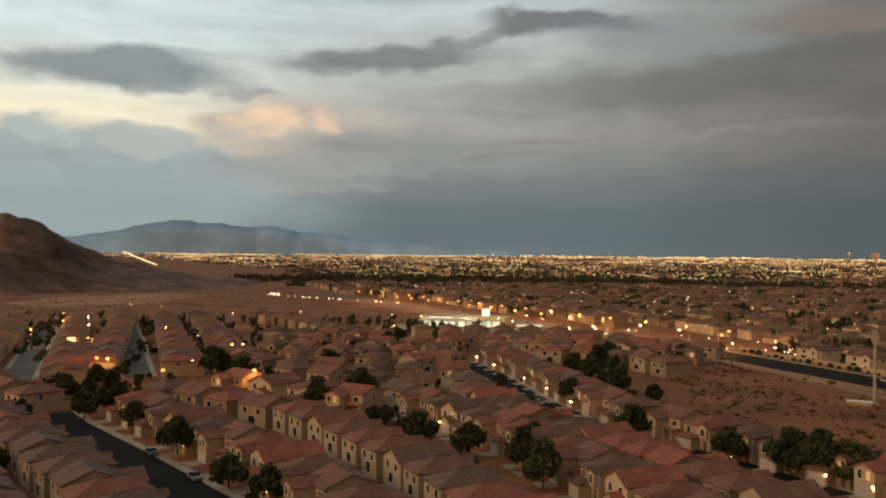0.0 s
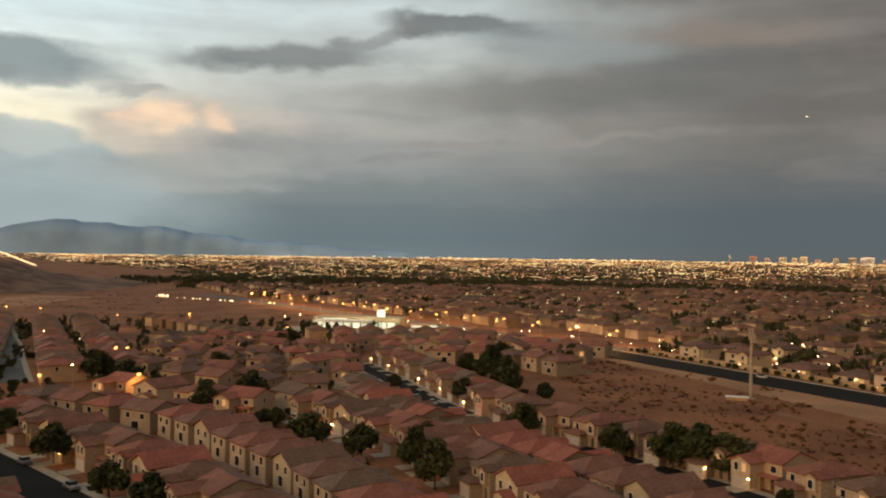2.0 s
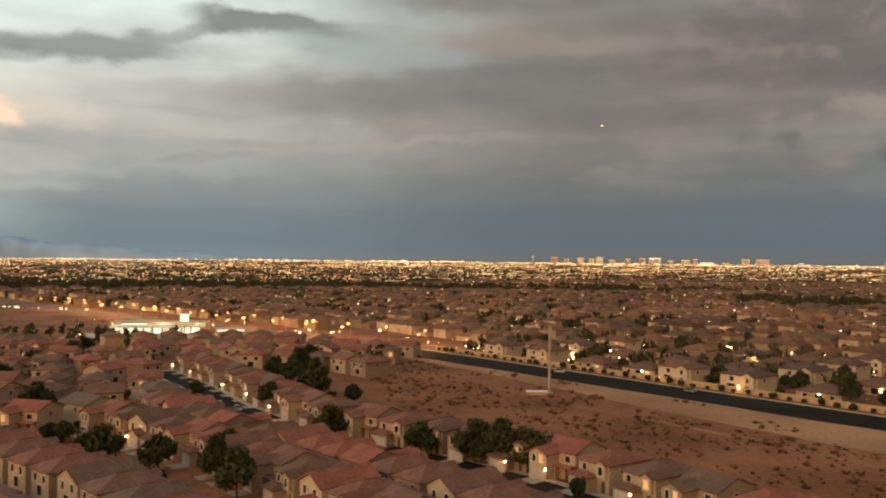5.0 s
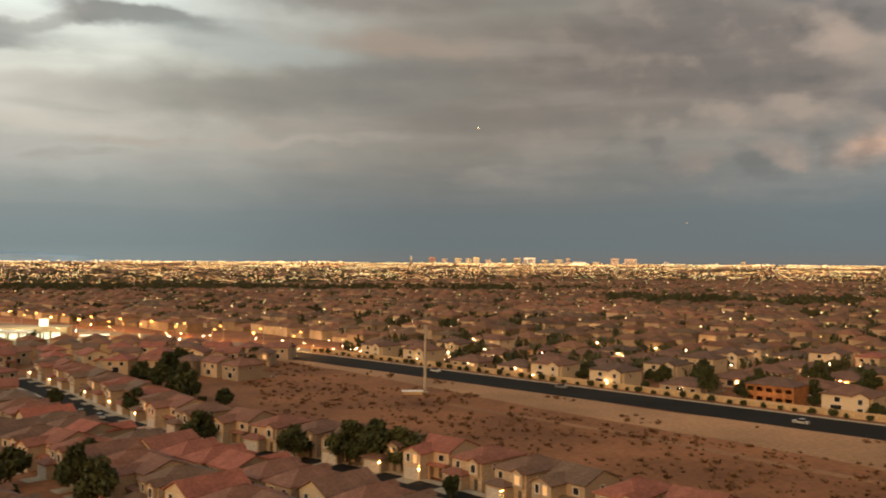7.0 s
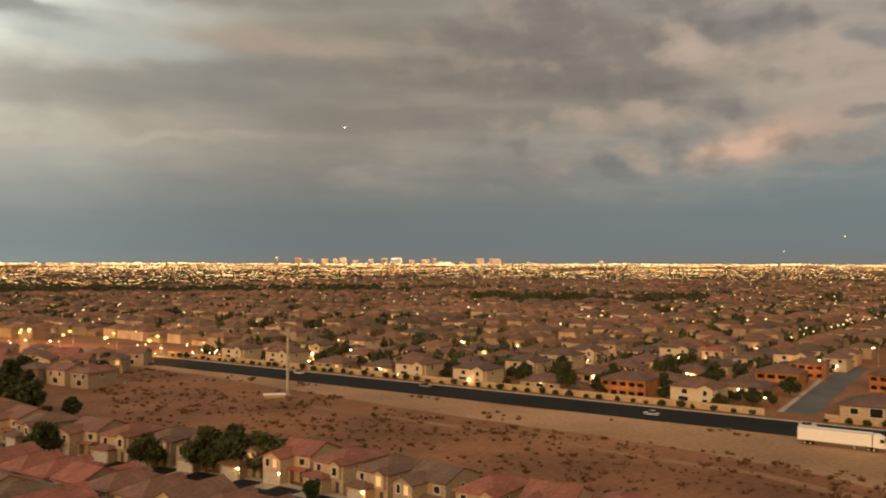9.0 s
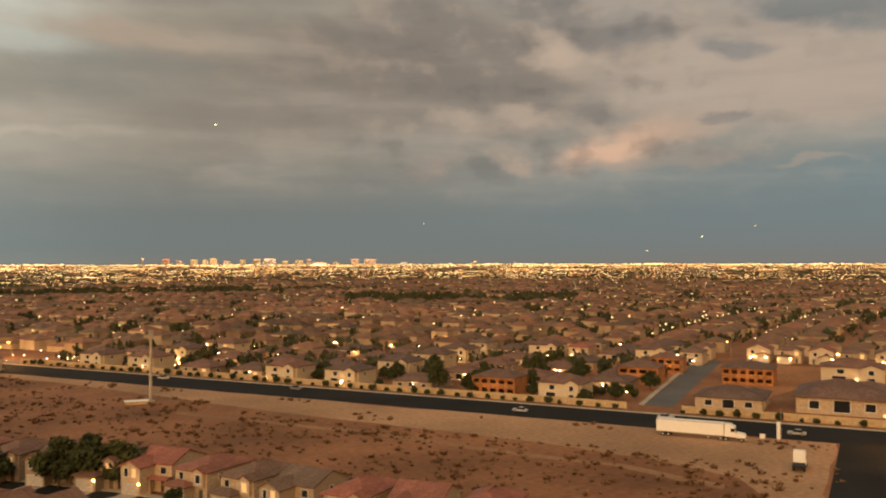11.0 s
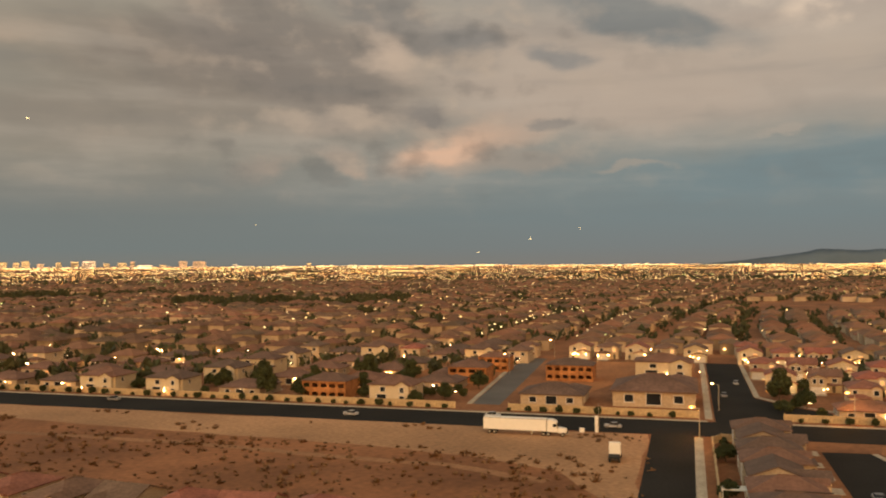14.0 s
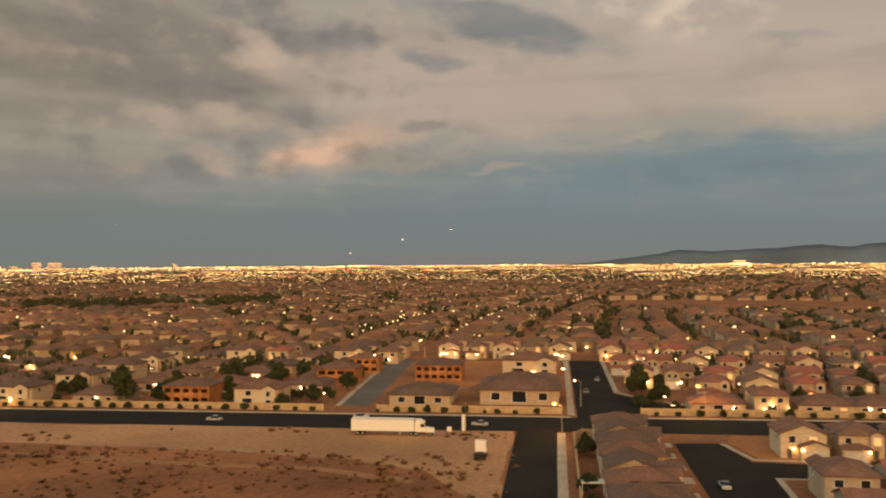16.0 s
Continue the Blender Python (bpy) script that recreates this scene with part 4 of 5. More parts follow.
for i in range(26):
    tree(*SV(30 + i * 6.0, 257.4), 3, rnd.uniform(0.4, 0.85))
r2 = random.Random(3)
FAR_TREES = []
NEAR_STREETS = [list(along(q, 40)) for q in (STREET_A, STREET_B, STREET_C)]
for _ in range(1900):
    if r2.random() < 0.5:
        x, y = r2.uniform(-290, 25), r2.uniform(215, 545)
    else:
        x, y = SV(r2.uniform(-325, 160), r2.uniform(262, 450))
    s, v = x * 0.3286 - y * 0.9445, x * 0.9445 + y * 0.3286
    if v < 250 and r2.random() < 0.5:
        continue
    if v > 250 and (3 < s < 26 or -68 < s < 5):
        continue
    if v < 250 and min((x - a) ** 2 + (y - b) ** 2 for line in NEAR_STREETS for a, b, _, _ in line) < 50:
        continue
    if len(TAKEN) and min((x - a) ** 2 + (y - b) ** 2 for a, b in TAKEN) < 64:
        continue
    if math.hypot(x, y) > 330:
        FAR_TREES.append((x, y, r2.uniform(1.8, 3.4)))
    else:
        tree(x, y, r2.choice((1, 1, 2, 3, 3) if v > 250 else (1, 3, 3)), r2.uniform(0.7, 1.05))
for _ in range(170):
    x, y = r2.uniform(-120, 62), r2.uniform(120, 330)
    if min((x - a) ** 2 + (y - b) ** 2 for a, b in TAKEN) < 52 or min((x - a) ** 2 + (y - b) ** 2 for line in NEAR_STREETS for a, b, _, _ in line) < 36:
        continue
    if x * 0.9445 + y * 0.3286 > 112 and y < 240:
        continue
    tree(x, y, r2.choice((1, 3, 3, 3)), r2.uniform(0.7, 1.0))


# ---- street lamps ----
def build_street_lamp(glow_mat, label, bulb=0.34):
    e = tagged(new("street_lamp"), label, "street lamp", "street lamps")
    bm = bmesh.new()
    tube(bm, (0, 0, 0), (0, 0, 7.6), 0.11, 0.07, 8)
    part("pole", bm, STEEL, e)
    bm = bmesh.new()
    tube(bm, (0, 0, 7.5), (0, -1.6, 8.0), 0.06, 0.05, 6)
    part("arm", bm, STEEL, e)
    bm = bmesh.new()
    box(bm, -0.16, 0.16, -2.2, -1.5, 7.98, 8.14)
    part("lamp_head", bm, STEEL, e)
    bm = bmesh.new()
    ball(bm, (0, -1.85, 7.9), bulb, 0, 1, 0.6)
    part("bulb", bm, glow_mat, e, "glowing lamp bowl")
    return e


LAMPS = {}


def street_lamp(x, y, fx, fy, kind="amber"):
    m = facing(x, y, fx, fy)
    if kind not in LAMPS:
        LAMPS[kind] = build_street_lamp({"flood": AMBER, "amber": AMBER, "warm": WARM}[kind], {"flood": "tall steel avenue lamp with a large amber bowl", "amber": "steel street lamp with a glowing amber head", "warm": "steel street lamp with a glowing warm white head"}[kind], {"flood": 0.8, "amber": 0.6, "warm": 0.26}[kind])
        LAMPS[kind].matrix_basis = m
    else:
        copy_thing(LAMPS[kind], m)
    if kind != "warm":
        lamp = bpy.data.lights.new("lamp_light", "POINT")
        lamp.energy, lamp.shadow_soft_size, lamp.color = {"flood": 5500, "amber": 2200}[kind], 0.3, (1.0, 0.45, 0.12)
        new("lamp_light", lamp).location = m @ Vector((0, -1.85, 7.3))


for i, (x, y, ux, uy) in enumerate(along(AVENUE[1:], 32)):
    sd = 1 if i % 2 else -1
    street_lamp(x + uy * 10.5 * sd, y - ux * 10.5 * sd, -uy * sd, ux * sd, "flood")
for x, y, k in ((-213, 489, "amber"), (-191, 438, "amber"), (-185, 391, "amber"), (-189, 464, "warm"), (-169, 415, "warm"), (-144, 354, "amber"), (-206, 574, "amber"), (-181, 560, "amber"), (-129, 405, "warm"), (-122, 505, "amber"), (-85, 519, "amber"),
                (-81, 335, "amber"), (-77, 336, "amber"), (-115, 290, "amber"), (-111, 289, "amber"), (-84, 262, "amber"), (-82, 286, "warm"), (-57, 264, "amber"), (-24, 428, "amber")):
    street_lamp(x, y, 0.2, -0.98, k)
for s, v, k in ((3.6, 229, "amber"), (9.5, 273, "warm"), (44, 262.5, "amber"), (6.4, 300, "warm"), (6.4, 340, "warm"), (-58, 405, "warm"), (-66, 340, "warm")):
    street_lamp(*SV(s, v), -TO_S[0], -TO_S[1], k)


# ---- the mast in the lot ----
def mast(x, y):
    e = tagged(new("antenna_mast"), "tall slender pale steel antenna mast in the lot", "mast")
    e.matrix_basis = facing(x, y, -0.5, -0.86)
    bm = bmesh.new()
    tube(bm, (0, 0, 0), (0, 0, 21.5), 0.5, 0.36, 12)
    part("pole", bm, STEEL, e)
    for i in range(3):
        bm = bmesh.new()
        a = i * 2.094
        box(bm, -0.18, 0.18, 0.45, 0.75, 19.4, 22.2)
        ob = part("antenna", bm, STEEL, e)
        ob.rotation_euler = (0, 0, a)
    bm = bmesh.new()
    box(bm, -1.2, 1.2, -1.2, 1.2, 0, 0.3)
    part("footing", bm, CONCRETE, e)
    c = tagged(new("equipment_shelter"), "low pale equipment shelter with a flat roof", "shelter")
    c.matrix_basis = facing(x - 4.6, y - 1.5, -0.4, -0.92)
    bm = bmesh.new()
    box(bm, -3.8, 2.6, -1.3, 1.3, 0, 0.9)
    part("wall", bm, BLOCK, c)
    bm = bmesh.new()
    box(bm, -4.1, 2.9, -1.6, 1.6, 0.9, 1.1)
    part("roof", bm, WHITE, c)


mast(*SV(-202, 207))


# ---- vehicles ----
def wheel(parent, x, y, r, w, name="wheel"):
    bm = bmesh.new()
    tube(bm, (x, y - w / 2, r), (x, y + w / 2, r), r, r, 14)
    ob = part(name, bm, DARK, parent)
    bm = bmesh.new()
    s = -1 if y < 0 else 1
    tube(bm, (x, y + s * w * 0.42, r), (x, y + s * (w / 2 + 0.02), r), r * 0.55, r * 0.5, 10)
    part("rim", bm, STEEL, ob)


def tractor(e, x0):
    """A long-nosed truck tractor heading along +x, its rear end at x0."""
    bm = bmesh.new()
    box(bm, x0, x0 + 6.6, -0.5, 0.5, 0.75, 1.05)
    part("chassis", bm, DARK, e)
    bm = bmesh.new()
    v = box(bm, x0 + 1.6, x0 + 4.3, -1.22, 1.22, 1.0, 3.6)
    v[5].co.x -= 0.35
    v[6].co.x -= 0.35
    bmesh.ops.bevel(bm, geom=bm.edges[:], offset=0.12, segments=2, affect="EDGES")
    part("cab", bm, WHITE, e)
    bm = bmesh.new()
    v = box(bm, x0 + 1.7, x0 + 3.7, -1.18, 1.18, 3.55, 4.05)
    v[5].co.x -= 0.9
    v[6].co.x -= 0.9
    part("roof_fairing", bm, WHITE, e)
    bm = bmesh.new()
    v = box(bm, x0 + 4.2, x0 + 6.4, -1.0, 1.0, 0.8, 2.15)
    v[5].co.z -= 0.3
    v[6].co.z -= 0.3
    bmesh.ops.bevel(bm, geom=bm.edges[:], offset=0.15, segments=2, affect="EDGES")
    part("bonnet", bm, WHITE, e)
    bm = bmesh.new()
    poly(bm, [(x0 + 4.34, -1.0, 2.3), (x0 + 4.34, 1.0, 2.3), (x0 + 4.1, 1.0, 3.2), (x0 + 4.1, -1.0, 3.2)])
    part("windscreen", bm, PANE, e)
    for y in (-1.24, 1.24):
        bm = bmesh.new()
        box(bm, x0 + 3.1, x0 + 4.0, y - 0.01, y + 0.01, 2.3, 3.1)
        part("side_window", bm, PANE, e)
    bm = bmesh.new()
    box(bm, x0 + 6.35, x0 + 6.65, -1.15, 1.15, 0.45, 0.85)
    part("bumper", bm, STEEL, e)
    for x in (x0 + 0.7, x0 + 1.9, x0 + 5.5):
        for y in (-1.05, 1.05):
            wheel(e, x, y, 0.5, 0.4)


def semi_truck():
    e = tagged(new("semi_truck"), "white tractor and long white box trailer parked beside the avenue", "truck")
    x, y = SV(-49.4, 225.6)
    e.matrix_basis = Matrix.Translation((x, y, 0)) @ Matrix.Rotation(math.atan2(TO_S[1], TO_S[0]), 4, "Z")
    bm = bmesh.new()
    box(bm, 0, 16.1, -1.3, 1.3, 1.15, 4.1)
    part("trailer", bm, WHITE, e, "long white box trailer")
    for y in (-1.3, 1.3):
        bm = bmesh.new()
        for z in (1.1, 4.02):
            box(bm, 0.0, 16.12, y - 0.03, y + 0.03, z, z + 0.12)
        part("side_rail", bm, STEEL, e)
    bm = bmesh.new()
    box(bm, 12.2, 12.5, -0.7, 0.7, 0, 1.15)
    part("landing_gear", bm, STEEL, e)
    for x in (1.6, 2.9):
        for y in (-1.05, 1.05):
            wheel(e, x, y, 0.5, 0.45)
    tractor(e, 14.7)


semi_truck()


def dump_truck():
    e = tagged(new("flatbed_truck"), "short white truck with a dark bed, parked on the dirt", "truck")
    x, y = SV(-14.5, 199)
    e.matrix_basis = Matrix.Translation((x, y, 0)) @ Matrix.Rotation(math.atan2(TO_V[1], TO_V[0]), 4, "Z")
    tractor(e, 0.0)
    bm = bmesh.new()
    box(bm, -1.4, 1.5, -1.15, 1.15, 1.05, 1.6)
    part("bed", bm, DARK, e)


dump_truck()


def build_car():
    e = tagged(new("car"), "parked saloon car on the street", "car", "parked cars")
    bm = bmesh.new()
    v = box(bm, -2.2, 2.2, -0.88, 0.88, 0.3, 0.95)
    bmesh.ops.bevel(bm, geom=bm.edges[:], offset=0.16, segments=2, affect="EDGES")
    part("body", bm, CARPAINT, e)
    bm = bmesh.new()
    v = box(bm, -1.5, 1.0, -0.78, 0.78, 0.9, 1.45)
    for i in (4, 7):
        v[i].co.x += 0.55
    for i in (5, 6):
        v[i].co.x -= 0.6
    part("cabin", bm, PANE, e)
    bm = bmesh.new()
    box(bm, -0.92, 0.38, -0.72, 0.72, 1.44, 1.5)
    part("roof", bm, CARPAINT, e)
    for x in (-1.35, 1.35):
        for y in (-0.8, 0.8):
            wheel(e, x, y, 0.32, 0.2)
    return e


CAR = build_car()
CARS = []


def car(x, y, ux, uy):
    m = Matrix.Translation((x, y, 0.055)) @ Matrix.Rotation(math.atan2(uy, ux), 4, "Z")
    if CARS:
        o = copy_thing(CAR, m)
    else:
        CAR.matrix_basis = m
        o = CAR
    CARS.append(o)
    return o


for x, y, ux, uy in ((-47, 166, 0.6, -0.8), (-62, 186, 0.6, -0.8), (28.5, 253, 0.2, -0.98), (24.5, 262, 0.15, -0.98), (39, 214, 0.4, -0.9), (-6, 178, 0.5, -0.86), (-12, 186, 0.5, -0.86), (15, 290, 0.2, -0.97), (86, 126, 0.3, -0.95)):
    car(x, y, ux, uy)
for s, v, d in ((-236, 247, 1), (-176, 247, 1), (-92, 240, -1), (-52, 247, 1), (-18, 239, -1)):
    car(*SV(s, v), TO_S[0] * d, TO_S[1] * d)
for s, v in ((34, 180), (36, 165), (84, 194), (12, 300), (17, 330)):
    car(*SV(s, v), *TO_V)


# ---- shops and filling station, brightly lit ----
def shops():
    def at(px, py):
        return 8 + px * 0.97 + py * 0.24, 500 + px * -0.24 + py * 0.97
    e = tagged(new("store"), "long low white store front under bright lights", "store")
    e.matrix_basis = Matrix.Translation((*at(0, 22), 0)) @ Matrix.Rotation(math.atan2(-0.24, 0.97), 4, "Z")
    bm = bmesh.new()
    box(bm, -26, 26, -7, 8, 0, 6.0, 0, "b")
    box(bm, -26.4, 26.4, -7.4, 8.4, 6.0, 6.5)
    part("wall", bm, STUCCO_PALE, e)
    for i in range(9):
        bm = bmesh.new()
        box(bm, -23 + i * 5.2, -23 + i * 5.2 + 4.0, -7.12, -7.0, 0.4, 3.6)
        part("shop_window", bm, SHOPFRONT, e, "brightly lit shop window")
    bm = bmesh.new()
    box(bm, -20, -6, -7.5, -7.42, 4.3, 5.6)
    part("sign_board", bm, SHOPFRONT, e, "plain glowing sign board")
    bm = bmesh.new()
    box(bm, -25, 25, -10, -7.42, 3.9, 4.2)
    part("awning", bm, STUCCO_PALE, e)
    c = tagged(new("fuel_canopy"), "white flat fuel canopy lit from below", "canopy")
    c.matrix_basis = Matrix.Translation((*at(-4, -2), 0)) @ Matrix.Rotation(math.atan2(-0.24, 0.97), 4, "Z")
    bm = bmesh.new()
    box(bm, -16, 16, -6, 6, 5.0, 6.0)
    part("roof", bm, WHITE, c)
    for i in range(6):
        for y in (-3, 3):
            bm = bmesh.new()
            box(bm, -14 + i * 5.6 - 1.2, -14 + i * 5.6 + 1.2, y - 0.8, y + 0.8, 4.86, 4.98)
            part("canopy_light", bm, SHOPFRONT, c, "bright canopy light")
    for x in (-12, -4, 4, 12):
        bm = bmesh.new()
        box(bm, x - 0.3, x + 0.3, -0.3, 0.3, 0, 5.0)
        part("post", bm, WHITE, c)
        bm = bmesh.new()
        box(bm, x - 0.5, x + 0.5, -2.2, -1.4, 0.1, 1.9)
        part("fuel_pump", bm, WHITE, c)
    s = tagged(new("pylon_sign"), "tall glowing blank pylon sign by the shops", "sign")
    s.matrix_basis = facing(25.7, 511, 0, -1)
    bm = bmesh.new()
    box(bm, -0.4, 0.4, -0.2, 0.2, 0, 7)
    part("post", bm, STEEL, s)
    bm = bmesh.new()
    box(bm, -2.2, 2.2, -0.35, 0.35, 7, 11)
    part("board", bm, SHOPFRONT, s)
    sheet("road", [at(-45, -16), at(52, -16), at(52, 18), at(-45, 18)], CONCRETE, 0.06, "pale forecourt of the shops", "road")
    for px, py in ((-22, 0), (4, 8), (22, 4)):
        lamp = bpy.data.lights.new("lot_light", "POINT")
        lamp.energy, lamp.shadow_soft_size, lamp.color = 2600, 0.6, (0.95, 1.0, 0.72)
        new("lot_light", lamp).location = (*at(px, py), 8.5)
    for px, py in ((-30, 6), (-26, 7), (-19, -9), (6, 6), (12, 7), (15, 6), (20, -8), (24, 6), (30, 8), (33, -6)):
        car(*at(px, py), 0.24, 0.97)
    k = tagged(new("kiosk"), "small flat-roofed shop with lit fascia", "store")
    k.matrix_basis = Matrix.Translation((*at(42, 0), 0))
    bm = bmesh.new()
    box(bm, -7, 7, -5, 5, 0, 4.4)
    part("wall", bm, STUCCO, k)
    bm = bmesh.new()
    box(bm, -7.1, 7.1, -5.2, -5.02, 3.2, 4.0)
    part("fascia", bm, SHOPFRONT, k)
    for px, py in ((-36, -10), (-18, -12), (8, -13), (26, -12), (38, 12), (-34, 12), (50, -8)):
        x, y = at(px, py)
        street_lamp(x, y, 0.3, -0.95, "warm")


shops()


def braking_car():
    """A car with its tail lamps glowing red."""
    o = tagged(car(33.6, 236.5, -0.28, 0.96), "car on the street with red tail lamps glowing", "car")
    o = CARS[-1]
    for y in (-0.6, 0.6):
        bm = bmesh.new()
        box(bm, -2.28, -2.18, y - 0.2, y + 0.2, 0.62, 0.85)
        part("tail_lamp", bm, RED, o, "glowing red tail lamp")


braking_car()


# ---- scrub on the lot ----
def scatter_scrub():
    r = random.Random(5)
    verts, faces = [], []
    n, spots = 0, []
    while n < 1500:
        s, v = r.uniform(-330, -6), r.uniform(112, 231)
        x, y = SV(s, v)
        if noise.noise((x * 0.05, y * 0.05, 2.0)) < -0.3 + (0.5 if v > 204 else 0.0):
            continue
        edge = 140 + 70 * max(0, (-s - 190) / 140) if s < -190 else 128 + 8 * math.sin(s * 0.03)
        if v < edge:
            continue
        n += 1
        spots.append((x, y, r.choice((0.35, 0.4, 0.5, 0.6, 0.8, 1.1))))
    while n < 2300:
        # the flats below the hill
        x, y = r.uniform(-330, 60), r.uniform(545, 1150)
        if (x + 74) * 0.8775 + (y - 802) * 0.4795 > -14 or math.hypot(x - 8, y - 500) < 75:
            continue
        if noise.noise((x * 0.012, y * 0.008, 7.0)) < -0.15:
            continue
        n += 1
        spots.append((x, y, r.choice((0.4, 0.5, 0.7, 1.0))))
    for x, y, size in spots:
        for _ in range(14):
            a, l = r.uniform(0, 6.28), size * r.uniform(0.5, 1.0)
            bx, by = x + r.gauss(0, size * 0.3), y + r.gauss(0, size * 0.3)
            tip = (bx + math.cos(a) * l * 0.7, by + math.sin(a) * l * 0.7, l * r.uniform(0.4, 1.0))
            i = len(verts)
            w = size * 0.22
            verts += [(bx - math.sin(a) * w, by + math.cos(a) * w, 0), (bx + math.sin(a) * w, by - math.cos(a) * w, 0), (tip[0] + math.sin(a) * w, tip[1] - math.cos(a) * w, tip[2]), (tip[0] - math.sin(a) * w, tip[1] + math.cos(a) * w, tip[2])]
            faces.append((i, i + 1, i + 2, i + 3))
    tagged(from_arrays("scrub", verts, faces, SCRUB), "low dry desert scrub dotted over bare ground", "scrub", kind="stuff")


scatter_scrub()


# ---- hills and ranges ----
def hill():
    n, m = 130, 90
    verts, faces = [], []
    for j in range(m + 1):
        for i in range(n + 1):
            az, r = radians(-46 + 36 * i / n), 700 + 940 * j / m
            a = math.degrees(az)
            x, y = r * math.sin(az), r * math.cos(az)
            crest = np.interp(a, [-46, -38, -31, -28.2, -26.8, -25.2, -23.1, -21.5, -19, -17.5, -13.5, -10], [28, 53, 69, 80, 82, 73, 53, 38, 24, 15, 3, 0])
            back = np.interp(a, [-46, -27, -20, -10], [1080, 1090, 1170, 1330])
            d = (r - back) / (np.interp(a, [-30, -22, -17], [190, 200, 280]) if r < back else 200)
            h = crest * max(0.0, 1 - abs(d)) ** 1.15
            h += (noise.fractal((x * 0.012, y * 0.012, 0), 1.0, 2.0, 5) * 0.14 - abs(noise.noise((x * 0.016, y * 0.012, 4))) * 0.26 - abs(noise.noise((x * 0.045, y * 0.03, 9))) * 0.1 + 0.09) * h
            verts.append((x, y, h - 0.8 + ground_z(x, y)))
    for j in range(m):
        for i in range(n):
            k = j * (n + 1) + i
            faces.append((k, k + 1, k + n + 2, k + n + 1))
    tagged(from_arrays("rocky_hill", verts, faces, ROCK, smooth=True), "bare brown rocky hill at the edge of the valley", "hill", kind="structure")


hill()


def hazy_range(name, a0, a1, prof, dist, label, material):
    n = 160
    verts, faces = [], []
    for i in range(n + 1):
        a = a0 + (a1 - a0) * i / n
        el = np.interp(a, [p for p, _ in prof], [q for _, q in prof])
        el += 0.16 * noise.fractal((a * 0.5, 3.0, dist), 1.0, 2.0, 5) * min(1.0, el)
        for r, k in ((dist - 160, 0.0), (dist - 60, 0.62 + 0.2 * noise.noise((a * 1.2, 0, 1))), (dist, 1.0), (dist + 60, 0.0)):
            z = 29.0 if k == 0 else 29.0 + (44 + r * math.tan(radians(el)) - 29.0) * k
            verts.append((r * math.sin(radians(a)), r * math.cos(radians(a)), z - (30 if k == 0 else 0)))
    for i in range(n):
        for k in range(3):
            q = 4 * i + k
            faces.append((q, q + 4, q + 5, q + 1))
    tagged(from_arrays(name, verts, faces, material, smooth=True), label, "mountains", kind="structure")


# both ranges carry their haze in the surface colour
hazy_range("backdrop", -40, 6, [(-40, 0.6), (-26, 0.55), (-23, 0.8), (-20, 1.35), (-17.5, 1.85), (-15.5, 1.8), (-11, 1.5), (-6, 0.9), (2, 0.3), (6, 0.05)], 4780, "far mountain range with haze in its blue-grey colour", HAZY_RANGE)
hazy_range("backdrop", 58, 112, [(58, -0.4), (70, -0.3), (74, 0.05), (76, 0.3), (78.6, 0.7), (81, 0.62), (84, 0.78), (86, 0.92), (88.5, 0.82), (90.5, 1.05), (112, 1.4)], 4780, "far mountain range with haze in its blue-grey colour", HAZY_RANGE_DARK)


# ---- small things by the corner ----
def utility_post(s, v):
    e = tagged(new("utility_post"), "tall white utility cabinet post beside the avenue", "post")
    e.matrix_basis = facing(*SV(s, v), -TO_V[0], -TO_V[1])
    bm = bmesh.new()
    box(bm, -0.4, 0.4, -0.25, 0.25, 0, 4.2)
    bmesh.ops.bevel(bm, geom=bm.edges[:], offset=0.04, segments=1, affect="EDGES")
    part("cabinet", bm, WHITE, e)
    bm = bmesh.new()
    tube(bm, (0.55, 0.1, 0), (0.55, 0.1, 7.5), 0.07, 0.05, 8)
    part("pole", bm, STEEL, e)
    c = tagged(new("junction_box"), "small white junction box on the dirt", "box")
    c.matrix_basis = facing(*SV(s - 3.6, v - 0.8), -TO_V[0], -TO_V[1])
    bm = bmesh.new()
    box(bm, -0.6, 0.6, -0.4, 0.4, 0, 1.1)
    bmesh.ops.bevel(bm, geom=bm.edges[:], offset=0.05, segments=1, affect="EDGES")
    part("body", bm, WHITE, c)


utility_post(-21.6, 232.2)


def solar_panels(s, v, n):
    """Panels on the roof slope that looks back along the street."""
    e = tagged(new("solar_panels"), "row of dark solar panels on the tile roof", "solar panels")
    x, y = SV(s, v)
    e.matrix_basis = Matrix.Translation((x, y, 6.35)) @ Matrix.Rotation(math.atan2(TO_S[1], TO_S[0]), 4, "Z") @ Matrix.Rotation(radians(-20), 4, "X")
    for i in range(n):
        bm = bmesh.new()
        box(bm, i * 1.1, i * 1.1 + 1.04, -0.9, 0.9, 0.0, 0.06)
        part("panel", bm, SOLAR, e)


solar_panels(14.5, 158.0, 8)


def patio(s, v):
    e = tagged(new("patio_cover"), "white flat patio cover on posts behind a house", "patio cover")
    e.matrix_basis = facing(*SV(s, v), *TO_V)
    bm = bmesh.new()
    box(bm, -2.2, 2.2, -1.6, 1.6, 2.5, 2.7)
    part("roof", bm, WHITE, e)
    for x in (-2.0, 2.0):
        for y in (-1.4, 1.4):
            bm = bmesh.new()
            box(bm, x - 0.07, x + 0.07, y - 0.07, y + 0.07, 0, 2.5)
            part("post", bm, WHITE, e)


patio(8.9, 173)


